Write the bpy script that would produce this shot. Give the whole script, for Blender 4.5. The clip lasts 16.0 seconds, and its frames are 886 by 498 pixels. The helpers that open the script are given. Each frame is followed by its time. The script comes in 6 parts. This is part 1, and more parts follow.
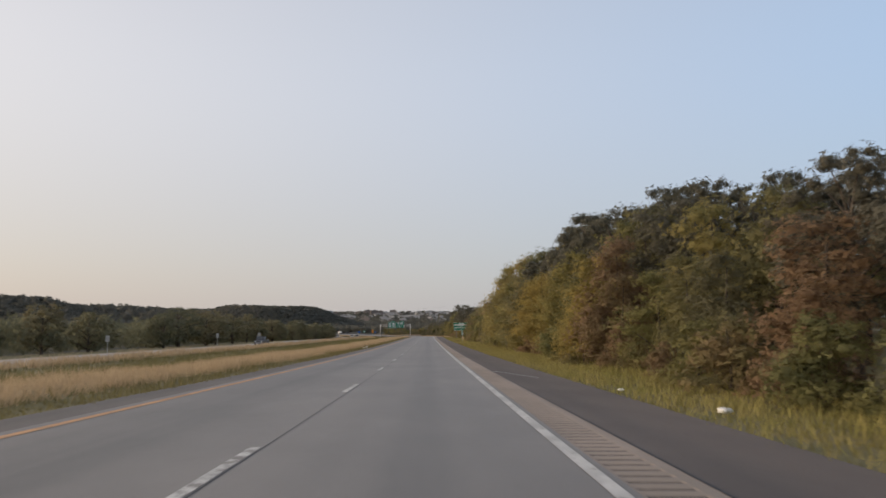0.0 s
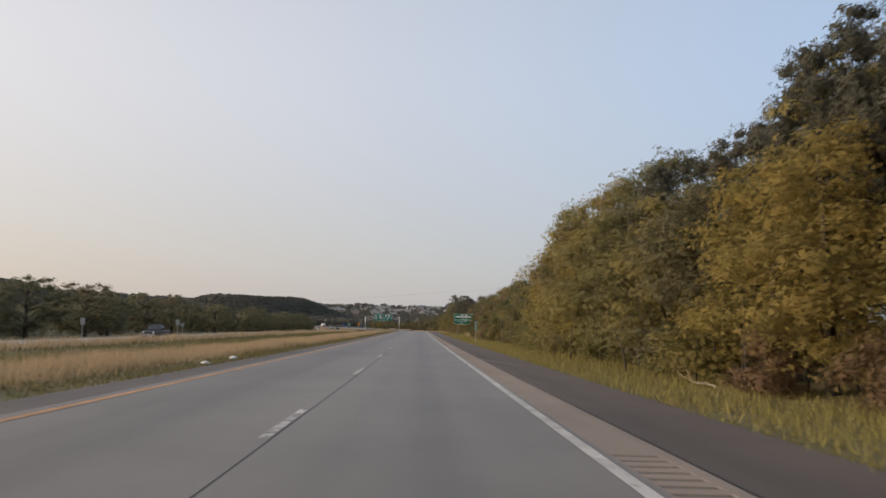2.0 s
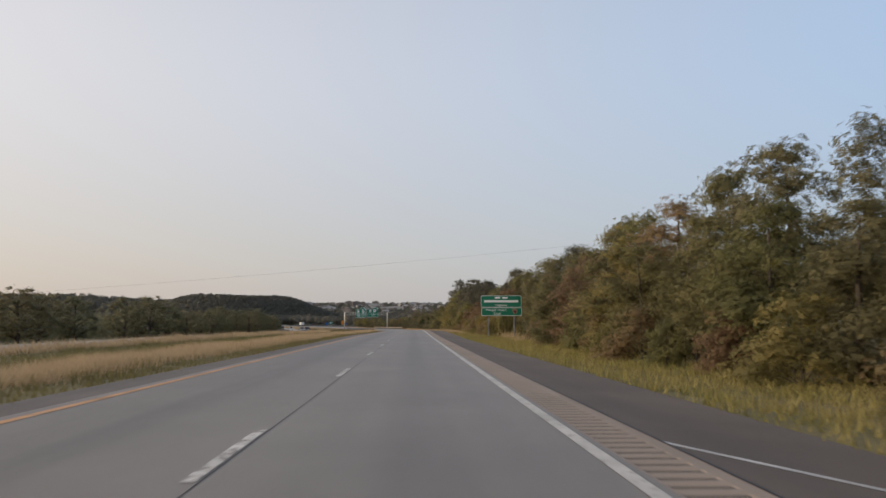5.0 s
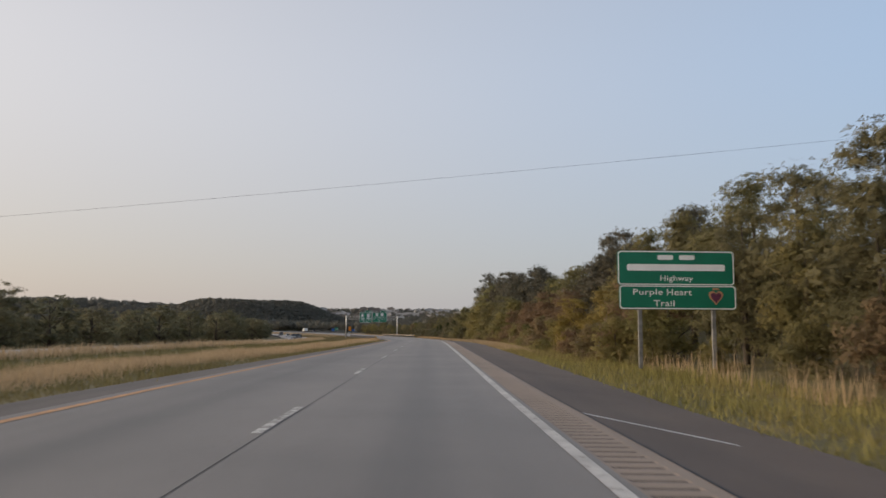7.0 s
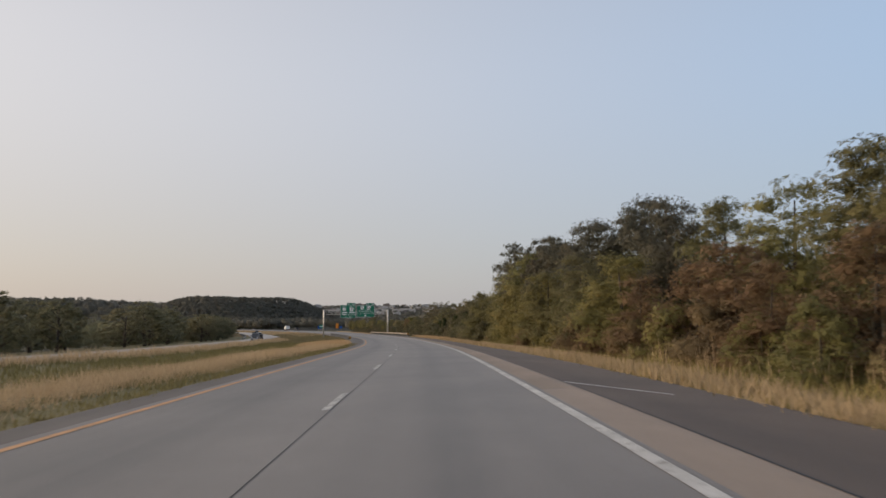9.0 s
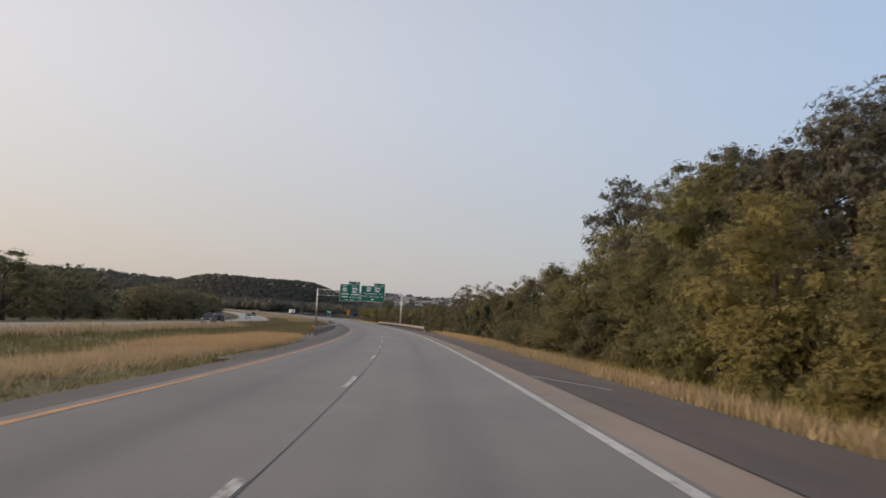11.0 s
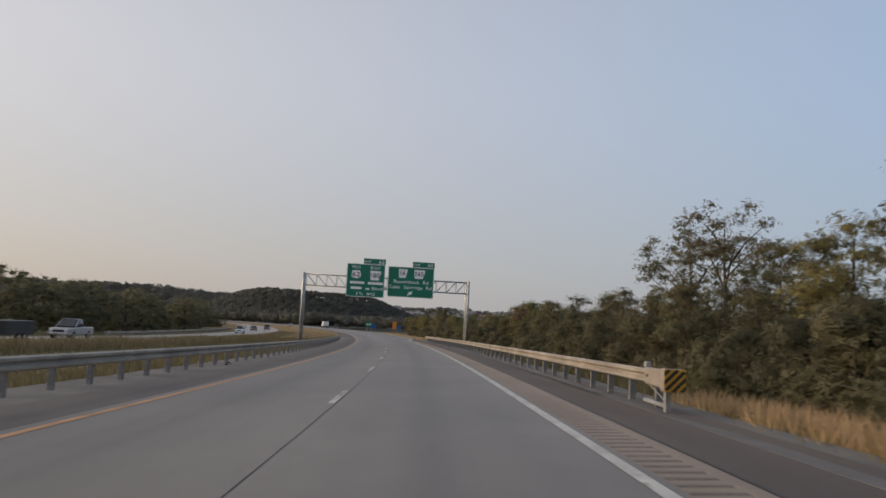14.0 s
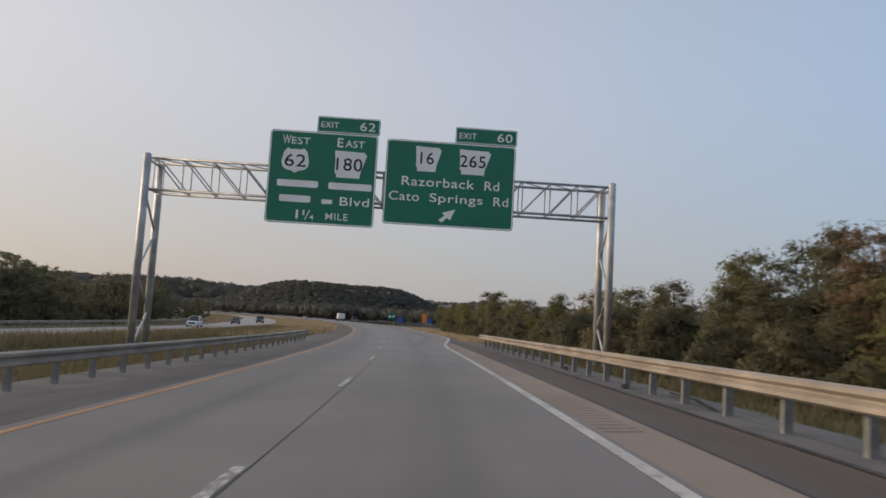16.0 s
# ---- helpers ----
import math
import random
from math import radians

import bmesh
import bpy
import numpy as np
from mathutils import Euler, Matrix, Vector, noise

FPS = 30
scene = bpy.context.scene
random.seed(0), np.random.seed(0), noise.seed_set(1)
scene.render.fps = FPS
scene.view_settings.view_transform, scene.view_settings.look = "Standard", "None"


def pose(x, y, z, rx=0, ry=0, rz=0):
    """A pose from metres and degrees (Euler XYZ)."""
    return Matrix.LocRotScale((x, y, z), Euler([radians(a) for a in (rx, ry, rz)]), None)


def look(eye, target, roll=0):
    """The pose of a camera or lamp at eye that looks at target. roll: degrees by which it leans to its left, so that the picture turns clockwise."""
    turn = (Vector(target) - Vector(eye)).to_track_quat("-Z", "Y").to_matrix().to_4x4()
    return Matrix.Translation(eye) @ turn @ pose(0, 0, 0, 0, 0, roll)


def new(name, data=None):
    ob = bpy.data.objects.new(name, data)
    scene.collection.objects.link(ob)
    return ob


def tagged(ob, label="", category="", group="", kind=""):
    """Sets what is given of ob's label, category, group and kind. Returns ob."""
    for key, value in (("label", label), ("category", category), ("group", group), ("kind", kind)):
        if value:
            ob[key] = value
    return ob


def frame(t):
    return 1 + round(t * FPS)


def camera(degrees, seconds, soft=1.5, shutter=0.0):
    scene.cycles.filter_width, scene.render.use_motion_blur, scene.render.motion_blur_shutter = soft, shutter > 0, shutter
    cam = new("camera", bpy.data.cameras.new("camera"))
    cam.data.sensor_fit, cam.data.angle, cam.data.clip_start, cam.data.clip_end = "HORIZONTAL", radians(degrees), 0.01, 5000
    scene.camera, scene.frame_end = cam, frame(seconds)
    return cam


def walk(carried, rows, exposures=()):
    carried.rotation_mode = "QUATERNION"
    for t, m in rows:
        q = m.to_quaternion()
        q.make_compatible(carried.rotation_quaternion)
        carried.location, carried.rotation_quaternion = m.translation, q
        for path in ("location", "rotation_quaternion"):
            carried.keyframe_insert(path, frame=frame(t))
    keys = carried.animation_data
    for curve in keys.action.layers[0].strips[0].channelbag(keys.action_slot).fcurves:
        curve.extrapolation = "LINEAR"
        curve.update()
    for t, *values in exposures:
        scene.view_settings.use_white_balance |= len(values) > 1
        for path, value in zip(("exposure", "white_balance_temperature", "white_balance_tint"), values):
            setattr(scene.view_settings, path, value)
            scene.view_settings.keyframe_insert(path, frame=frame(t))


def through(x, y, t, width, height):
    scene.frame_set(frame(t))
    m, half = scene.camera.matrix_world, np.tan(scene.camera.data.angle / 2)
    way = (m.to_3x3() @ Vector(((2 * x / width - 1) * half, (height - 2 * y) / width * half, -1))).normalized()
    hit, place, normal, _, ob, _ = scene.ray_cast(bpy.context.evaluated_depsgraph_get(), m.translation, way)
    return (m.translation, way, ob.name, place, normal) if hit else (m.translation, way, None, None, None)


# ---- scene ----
# ---- camera ----
cam = camera(63.0, 16.0, soft=1.55, shutter=0.12)
PATH = [
    (0, (2.019, -0.325, 1.305), (2.378, 19.572, 3.305), -0.12),
    (0.5, (1.942, 14.115, 0.958), (2.066, 34.016, 2.942), -0.21),
    (1, (1.843, 28.798, 0.628), (2.298, 48.693, 2.621), 0.77),
    (1.5, (1.736, 43.184, 0.327), (2.017, 63.095, 2.190), 1.58),
    (2, (1.647, 57.890, 0.044), (2.203, 77.793, 1.924), 1.29),
    (2.5, (1.588, 72.260, -0.211), (2.307, 92.166, 1.586), -0.37),
    (3, (1.486, 86.510, -0.442), (2.249, 106.408, 1.426), -0.58),
    (3.5, (1.407, 101.102, -0.669), (2.362, 121.002, 1.087), -1.13),
    (4, (1.378, 116.192, -0.896), (2.301, 136.095, 0.848), -0.23),
    (6.5, (1.625, 189.035, -1.894), (2.198, 208.931, 0.053), -0.01),
    (7, (1.636, 203.654, -2.086), (1.983, 223.553, -0.106), 0.38),
    (7.5, (1.548, 218.359, -2.276), (2.264, 238.261, -0.431), -0.86),
    (8, (1.485, 232.668, -2.437), (2.196, 252.577, -0.667), -0.90),
    (8.5, (1.261, 247.135, -2.609), (1.860, 267.038, -0.726), -0.99),
    (11, (0.131, 319.494, -3.885), (-0.126, 339.420, -2.190), 3.30),
    (11.5, (-0.451, 334.043, -4.213), (-0.931, 353.956, -2.411), 3.27),
    (12, (-1.271, 348.586, -4.518), (-2.057, 368.485, -2.669), 3.41),
    (12.5, (-2.289, 363.279, -4.801), (-3.258, 383.175, -3.012), 3.87),
    (13, (-3.404, 377.947, -5.064), (-4.718, 397.820, -3.233), 3.49),
    (13.5, (-4.716, 392.004, -5.322), (-6.144, 411.846, -3.264), 3.11),
    (14, (-6.266, 406.074, -5.583), (-8.140, 425.884, -3.567), 3.03),
    (14.5, (-8.030, 420.651, -5.853), (-10.071, 440.444, -3.838), 3.35),
    (15, (-10.030, 435.462, -6.117), (-12.198, 455.243, -4.109), 3.29),
    (15.5, (-12.026, 449.996, -6.362), (-14.489, 469.759, -4.531), 2.14),
    (16, (-14.313, 464.400, -6.605), (-17.080, 484.123, -4.779), 3.23),
]
walk(cam, [(t, look(eye, target, roll)) for t, eye, target, roll in PATH], [(0, 0.67, 6570, 10), (4, 0.70, 6590, 10), (6.5, 0.56, 6570, 10), (8, 0.56, 6610, 10), (12, 0.61, 6580, 10), (13.5, 0.44, 6430, 10), (14.5, 0.36, 6360, 10), (16, 0.42, 6320, 10)])

# ---- sky, sun and exposure ----
SUN_AZ, SUN_EL = 92.0, 10.0  # degrees to the left of straight ahead, and above the horizon
world = bpy.data.worlds.new("evening_sky")
scene.world = world
world.use_nodes = True
wn = world.node_tree.nodes
wl = world.node_tree.links
sky = wn.new("ShaderNodeTexSky")
sky.sky_type = "NISHITA"
sky.sun_disc = False
sky.sun_elevation = radians(SUN_EL)
sky.sun_rotation = radians(-SUN_AZ)
sky.altitude = 400
sky.air_density = 1.0
sky.dust_density = 3.0
sky.ozone_density = 2.0
# an evening haze, thick along the horizon and thinner overhead
haze = wn.new("ShaderNodeMix")
haze.data_type = "RGBA"
coord, parts_of, thin = wn.new("ShaderNodeTexCoord"), wn.new("ShaderNodeSeparateXYZ"), wn.new("ShaderNodeMapRange")
wl.new(coord.outputs["Generated"], parts_of.inputs["Vector"])
wl.new(parts_of.outputs["Z"], thin.inputs["Value"])
thin.inputs["From Min"].default_value, thin.inputs["From Max"].default_value = 0.0, 0.9
thin.inputs["To Min"].default_value, thin.inputs["To Max"].default_value = 0.84, 0.50
wl.new(thin.outputs["Result"], haze.inputs["Factor"])
# the haze is warm towards the low sun and blue away from it
toward = wn.new("ShaderNodeVectorMath")
toward.operation = "DOT_PRODUCT"
wl.new(coord.outputs["Generated"], toward.inputs[0])
toward.inputs[1].default_value = (-math.sin(radians(SUN_AZ)), math.cos(radians(SUN_AZ)), 0.0)
glow = wn.new("ShaderNodeMapRange")
wl.new(toward.outputs["Value"], glow.inputs["Value"])
glow.inputs["From Min"].default_value, glow.inputs["From Max"].default_value = -0.6, 0.8
climb = wn.new("ShaderNodeMapRange")
climb.interpolation_type = "SMOOTHSTEP"
wl.new(parts_of.outputs["Z"], climb.inputs["Value"])
climb.inputs["From Min"].default_value, climb.inputs["From Max"].default_value = 0.0, 0.36
bands = []
for away, near_sun in (((1.90, 2.12, 2.44), (3.05, 2.52, 2.16)), ((2.02, 2.58, 3.46), (4.38, 3.84, 3.38))):
    band = wn.new("ShaderNodeMix")
    band.data_type = "RGBA"
    band.inputs["A"].default_value, band.inputs["B"].default_value = (*away, 1), (*near_sun, 1)
    wl.new(glow.outputs["Result"], band.inputs["Factor"])
    bands.append(band)
full_haze = wn.new("ShaderNodeMix")
full_haze.data_type = "RGBA"
wl.new(climb.outputs["Result"], full_haze.inputs["Factor"])
wl.new(bands[0].outputs["Result"], full_haze.inputs["A"])
wl.new(bands[1].outputs["Result"], full_haze.inputs["B"])
wl.new(full_haze.outputs["Result"], haze.inputs["B"])
wl.new(sky.outputs["Color"], haze.inputs["A"])
wl.new(haze.outputs["Result"], wn["Background"].inputs["Color"])
wn["Background"].inputs["Strength"].default_value = 0.15
sun = new("sun", bpy.data.lights.new("sun", "SUN"))
sun.data.energy = 2.9
sun.data.angle = radians(36)
sun.data.color = (1.0, 0.78, 0.56)
sd = Vector((-math.sin(radians(SUN_AZ)) * math.cos(radians(SUN_EL - 3)), math.cos(radians(SUN_AZ)) * math.cos(radians(SUN_EL - 3)), math.sin(radians(SUN_EL - 3))))
sun.matrix_world = look((0, 0, 60), Vector((0, 0, 60)) - sd)

# ---- the line of the highway: arc length s, offset lat to the right of the lane joint ----
KNOTS = [-20, 80, 160, 220, 270, 320, 370, 420, 470, 540, 640]
BEND = [0.028, 0.036, -0.046, 0.013, 0.039, 1.25, 0.719, 0.859, 0.798, 0.893, 0.825]
GRADE = [-2.709, -1.612, -1.316, -1.26, -1.487, -2.398, -1.835, -1.825, -1.663, -1.009, -0.988]
BANK = [-0.79, -0.64, -0.42, -1.22, 3.43, 2.52, 4.56, 4.35, 5.85, 5.07, 5.06]
STEP = 4.0
SG = np.arange(-400.0, 5200.0, STEP)


def _line():
    k = np.interp(SG, KNOTS + [1150, 1250], [b * 1e-3 for b in BEND] + [0.82e-3, 0.0])
    k[SG < -20] = 0
    g = np.interp(SG, KNOTS + [1150, 1500], [a * 1e-2 for a in GRADE] + [-0.0085, 0.0])
    g[SG < -60] = -0.01
    zero = int(400 / STEP)

    def total(v):
        c = np.concatenate([[0], np.cumsum((v[1:] + v[:-1]) / 2 * STEP)])
        return c - c[zero]

    psi = total(k)
    return total(-np.sin(psi)), total(np.cos(psi)), total(g), psi, np.interp(SG, KNOTS, BANK) * 1e-2


RX, RY, RZ, RPSI, RBANK = _line()


def at_s(s, table):
    return np.interp(s, SG, table)


def smooth(a, b, v):
    u = np.clip((v - a) / (b - a), 0, 1)
    return u * u * (3 - 2 * u)


def road_z(s, lat):
    """The paved surface, banked between the outer edges of its shoulders."""
    return at_s(s, RZ) + at_s(s, RBANK) * np.clip(lat, -6.6, 7.0) - 0.085 * np.clip(lat - 4.5, 0, 2.5) + 0.03 * np.clip(-4.35 - lat, 0, 2.3)


def opp_lat(s):
    """Middle of the opposite carriageway."""
    return np.interp(s, [-400, 100, 250, 400, 480, 700, 1300], [-36, -36.5, -34.5, -32.0, -29.0, -27.0, -27.0])


def opp_drop(s):
    """How far the opposite carriageway lies below ours."""
    return np.interp(s, [-400, 100, 320, 460, 490, 545, 610, 720, 1300], [-0.95, -0.95, -0.85, -0.75, -0.85, -1.1, -1.35, -0.8, -0.45])


def plan(s, lat):
    p = at_s(s, RPSI) * np.exp(-((np.asarray(lat, float) / 420.0) ** 4))
    return at_s(s, RX) + lat * np.cos(p), at_s(s, RY) + lat * np.sin(p)


def hills(x, y):
    """The wider land: a valley ahead, wooded hills and the ridge on which the town stands."""
    z = np.interp(y, [-500, 0, 500, 1000, 1600, 2400, 3300, 3700, 4300], [6, -1, -9, -15, -18, -10, 22, 44, 52])
    r1 = np.hypot((x + 400) / 250, (y - 1840) / 380)
    z = z + 47 * (1 - smooth(0.34, 1.0, r1))
    r2 = np.hypot((x + 560) / 330, (y - 1010) / 420)
    z = z + 38 * (1 - smooth(0.15, 1.0, r2))
    r3 = np.hypot((x + 1450) / 1000, (y - 2500) / 600)
    z = z + 40 * (1 - smooth(0.3, 1.0, r3))
    r4 = np.hypot((x - 330) / 260, (y - 900) / 700)
    z = z + 4 * (1 - smooth(0.2, 1.0, r4))
    return z + 3.0 * np.sin(x / 90.0 + 1.3) * np.sin(y / 120.0) + 1.5 * np.sin(x / 37.0) * np.sin(y / 51.0 + 0.7)


def ground_z(s, lat):
    s, lat = np.asarray(s, float), np.asarray(lat, float)
    z0, bank = at_s(s, RZ), at_s(s, RBANK)
    ol = opp_lat(s)
    right = bank * 7.0 - 0.32 - 0.30 * smooth(7.5, 11.0, lat) + np.interp(s, [0, 330, 400, 460, 620], [0.07, 0.07, 0.0, -0.05, -0.05]) * np.clip(lat - 13, 0, 40)
    edge = bank * -6.6 - 0.05
    half = (ol + 7.0 + 6.6) / 2 - 6.6
    dip = -0.35 * np.clip(1 - np.abs((lat - half) / 9.0), 0, 1)
    low = opp_drop(s) - 0.10
    median = edge + (low + 0.25 - edge) * smooth(6.6, -(ol + 9.0), -lat) + dip
    far_left = low - 0.035 * np.clip(ol - 9 - lat, 0, 40)
    near = np.where(lat > 0, np.where(lat > 7.0, right, bank * lat - 0.32), np.where(lat > -6.6, bank * lat - 0.10, np.where(lat > ol + 7.4, median, far_left)))
    x, y = plan(s, lat)
    w = np.maximum(smooth(70, 240, np.abs(lat)), smooth(1250, 1450, s))
    return (z0 + near) * (1 - w) + hills(x, y) * w


def spot(s, lat, up=0.0):
    x, y = plan(s, lat)
    return float(x), float(y), float(ground_z(s, lat)) + up


def spot_road(s, lat, up=0.0):
    x, y = plan(s, lat)
    return float(x), float(y), float(road_z(s, lat)) + up


def heading(s):
    return math.degrees(float(at_s(s, RPSI)))


# ---- materials ----
def material(name, colour, rough=0.8, metal=0.0, vary=0.15, scale=2.0, fine=40.0, bump=0.1, second=None, hue_by_object=0.0, stretch=(1, 1, 1)):
    """A surface with two scales of variation; second: a colour that patches blend towards."""
    m = bpy.data.materials.new(name)
    m.use_nodes = True
    n, l = m.node_tree.nodes, m.node_tree.links
    b = n["Principled BSDF"]
    b.inputs["Roughness"].default_value = rough
    b.inputs["Metallic"].default_value = metal
    tc = n.new("ShaderNodeTexCoord")
    mp = n.new("ShaderNodeMapping")
    mp.inputs["Scale"].default_value = stretch
    l.new(tc.outputs["Object"], mp.inputs["Vector"])
    big, small = n.new("ShaderNodeTexNoise"), n.new("ShaderNodeTexNoise")
    big.inputs["Scale"].default_value, small.inputs["Scale"].default_value = scale, fine
    big.inputs["Detail"].default_value, small.inputs["Detail"].default_value = 5, 3
    l.new(mp.outputs["Vector"], big.inputs["Vector"])
    l.new(mp.outputs["Vector"], small.inputs["Vector"])
    ramp = n.new("ShaderNodeValToRGB")
    c2 = second or tuple(c * (1 - 2 * vary) for c in colour)
    c1 = colour if second else tuple(min(1, c * (1 + vary)) for c in colour)
    ramp.color_ramp.elements[0].color, ramp.color_ramp.elements[1].color = (*c2, 1), (*c1, 1)
    ramp.color_ramp.elements[0].position, ramp.color_ramp.elements[1].position = 0.32, 0.66
    l.new(big.outputs["Fac"], ramp.inputs["Fac"])
    mix = n.new("ShaderNodeMix")
    mix.data_type, mix.blend_type = "RGBA", "MULTIPLY"
    mix.inputs["Factor"].default_value = 1.0
    r2 = n.new("ShaderNodeValToRGB")
    r2.color_ramp.elements[0].color, r2.color_ramp.elements[1].color = (1 - vary, 1 - vary, 1 - vary, 1), (1, 1, 1, 1)
    r2.color_ramp.elements[0].position, r2.color_ramp.elements[1].position = 0.35, 0.6
    l.new(small.outputs["Fac"], r2.inputs["Fac"])
    l.new(ramp.outputs["Color"], mix.inputs["A"])
    l.new(r2.outputs["Color"], mix.inputs["B"])
    l.new(mix.outputs["Result"], b.inputs["Base Color"])
    if bump:
        bp = n.new("ShaderNodeBump")
        bp.inputs["Strength"].default_value = bump
        bp.inputs["Distance"].default_value = 0.02
        l.new(small.outputs["Fac"], bp.inputs["Height"])
        l.new(bp.outputs["Normal"], b.inputs["Normal"])
    return m


def foliage(name, colours, dark=0.55, through=0.35, ragged=0.0):
    """Leaves: the hue goes by the tree, the shade by the single leaf, and light passes through."""
    m = bpy.data.materials.new(name)
    m.use_nodes = True
    n, l = m.node_tree.nodes, m.node_tree.links
    b = n["Principled BSDF"]
    b.inputs["Roughness"].default_value = 0.75
    b.inputs["Specular IOR Level"].default_value = 0.15
    oi, ge = n.new("ShaderNodeObjectInfo"), n.new("ShaderNodeNewGeometry")
    ramp = n.new("ShaderNodeValToRGB")
    els = ramp.color_ramp.elements
    while len(els) < len(colours):
        els.new(0.5)
    for i, c in enumerate(colours):
        els[i].position, els[i].color = i / max(1, len(colours) - 1), (*c, 1)
    tc, noi = n.new("ShaderNodeTexCoord"), n.new("ShaderNodeTexNoise")
    noi.inputs["Scale"].default_value = 0.45
    l.new(tc.outputs["Object"], noi.inputs["Vector"])
    add = n.new("ShaderNodeMath")
    add.operation = "MULTIPLY_ADD"
    add.inputs[1].default_value, add.inputs[2].default_value = 0.9, -0.45
    l.new(noi.outputs["Fac"], add.inputs[0])
    add2 = n.new("ShaderNodeMath")
    add2.use_clamp = True
    l.new(add.outputs[0], add2.inputs[0])
    l.new(oi.outputs["Random"], add2.inputs[1])
    l.new(add2.outputs[0], ramp.inputs["Fac"])
    mr = n.new("ShaderNodeMapRange")
    mr.inputs["To Min"].default_value, mr.inputs["To Max"].default_value = dark, 2.0 - dark
    l.new(ge.outputs["Random Per Island"], mr.inputs["Value"])
    mul = n.new("ShaderNodeVectorMath")
    mul.operation = "SCALE"
    l.new(ramp.outputs["Color"], mul.inputs[0])
    l.new(mr.outputs["Result"], mul.inputs["Scale"])
    l.new(mul.outputs["Vector"], b.inputs["Base Color"])
    tr = n.new("ShaderNodeBsdfTranslucent")
    l.new(mul.outputs["Vector"], tr.inputs["Color"])
    ms = n.new("ShaderNodeMixShader")
    ms.inputs["Fac"].default_value = through
    l.new(b.outputs["BSDF"], ms.inputs[1])
    l.new(tr.outputs["BSDF"], ms.inputs[2])
    out = ms.outputs["Shader"]
    if ragged:
        # the sprays break up into single small leaves with air between them
        cells, gap, clear, cut = n.new("ShaderNodeTexVoronoi"), n.new("ShaderNodeMath"), n.new("ShaderNodeBsdfTransparent"), n.new("ShaderNodeMixShader")
        cells.inputs["Scale"].default_value = ragged
        l.new(tc.outputs["Object"], cells.inputs["Vector"])
        gap.operation = "GREATER_THAN"
        gap.inputs[1].default_value = 0.52
        l.new(cells.outputs["Distance"], gap.inputs[0])
        l.new(gap.outputs[0], cut.inputs["Fac"])
        l.new(out, cut.inputs[1])
        l.new(clear.outputs["BSDF"], cut.inputs[2])
        out = cut.outputs["Shader"]
    l.new(out, n["Material Output"].inputs["Surface"])
    return m


def pavement_material(name, base, patch, stain, tracks, rough=0.55):
    """Worn pavement; UV is (lat, s) in metres, so that streaks of rubber and oil run along the lanes. tracks: (lat, half width, strength)."""
    m = material(name, base, rough, vary=0.10, scale=0.25, fine=60, bump=0.25, second=patch)
    n, l = m.node_tree.nodes, m.node_tree.links
    b = n["Principled BSDF"]
    old = b.inputs["Base Color"].links[0].from_socket
    uv = n.new("ShaderNodeUVMap")
    sep = n.new("ShaderNodeSeparateXYZ")
    l.new(uv.outputs["UV"], sep.inputs["Vector"])
    mp = n.new("ShaderNodeMapping")
    mp.inputs["Scale"].default_value = (1.6, 0.035, 1)
    l.new(uv.outputs["UV"], mp.inputs["Vector"])
    noi = n.new("ShaderNodeTexNoise")
    noi.inputs["Scale"].default_value, noi.inputs["Detail"].default_value = 1.0, 6
    l.new(mp.outputs["Vector"], noi.inputs["Vector"])
    total = None
    for lat, half, strength in tracks:
        d = n.new("ShaderNodeMath")
        d.operation = "SUBTRACT"
        d.inputs[1].default_value = lat
        l.new(sep.outputs["X"], d.inputs[0])
        a = n.new("ShaderNodeMath")
        a.operation = "ABSOLUTE"
        l.new(d.outputs[0], a.inputs[0])
        mr = n.new("ShaderNodeMapRange")
        mr.interpolation_type = "SMOOTHSTEP"
        mr.inputs["From Min"].default_value, mr.inputs["From Max"].default_value = half, 0.0
        mr.inputs["To Max"].default_value = strength
        l.new(a.outputs[0], mr.inputs["Value"])
        if total is None:
            total = mr.outputs["Result"]
        else:
            s = n.new("ShaderNodeMath")
            l.new(total, s.inputs[0])
            l.new(mr.outputs["Result"], s.inputs[1])
            total = s.outputs[0]
    k = n.new("ShaderNodeMath")
    k.operation = "MULTIPLY"
    l.new(noi.outputs["Fac"], k.inputs[0])
    l.new(total, k.inputs[1])
    mix = n.new("ShaderNodeMix")
    mix.data_type = "RGBA"
    l.new(k.outputs[0], mix.inputs["Factor"])
    l.new(old, mix.inputs["A"])
    mix.inputs["B"].default_value = (*stain, 1)
    # blotches of dirt and polish, a hand to a metre across
    blot = n.new("ShaderNodeTexNoise")
    blot.inputs["Scale"].default_value, blot.inputs["Detail"].default_value, blot.inputs["Roughness"].default_value = 1.3, 9, 0.72
    stretch = n.new("ShaderNodeMapping")
    stretch.inputs["Scale"].default_value = (1.0, 0.45, 1)
    l.new(uv.outputs["UV"], stretch.inputs["Vector"])
    l.new(stretch.outputs["Vector"], blot.inputs["Vector"])
    tone = n.new("ShaderNodeMapRange")
    tone.inputs["From Min"].default_value, tone.inputs["From Max"].default_value = 0.3, 0.7
    tone.inputs["To Min"].default_value, tone.inputs["To Max"].default_value = 0.92, 1.06
    l.new(blot.outputs["Fac"], tone.inputs["Value"])
    scale = n.new("ShaderNodeVectorMath")
    scale.operation = "SCALE"
    l.new(mix.outputs["Result"], scale.inputs[0])
    l.new(tone.outputs["Result"], scale.inputs["Scale"])
    l.new(scale.outputs["Vector"], b.inputs["Base Color"])
    return m


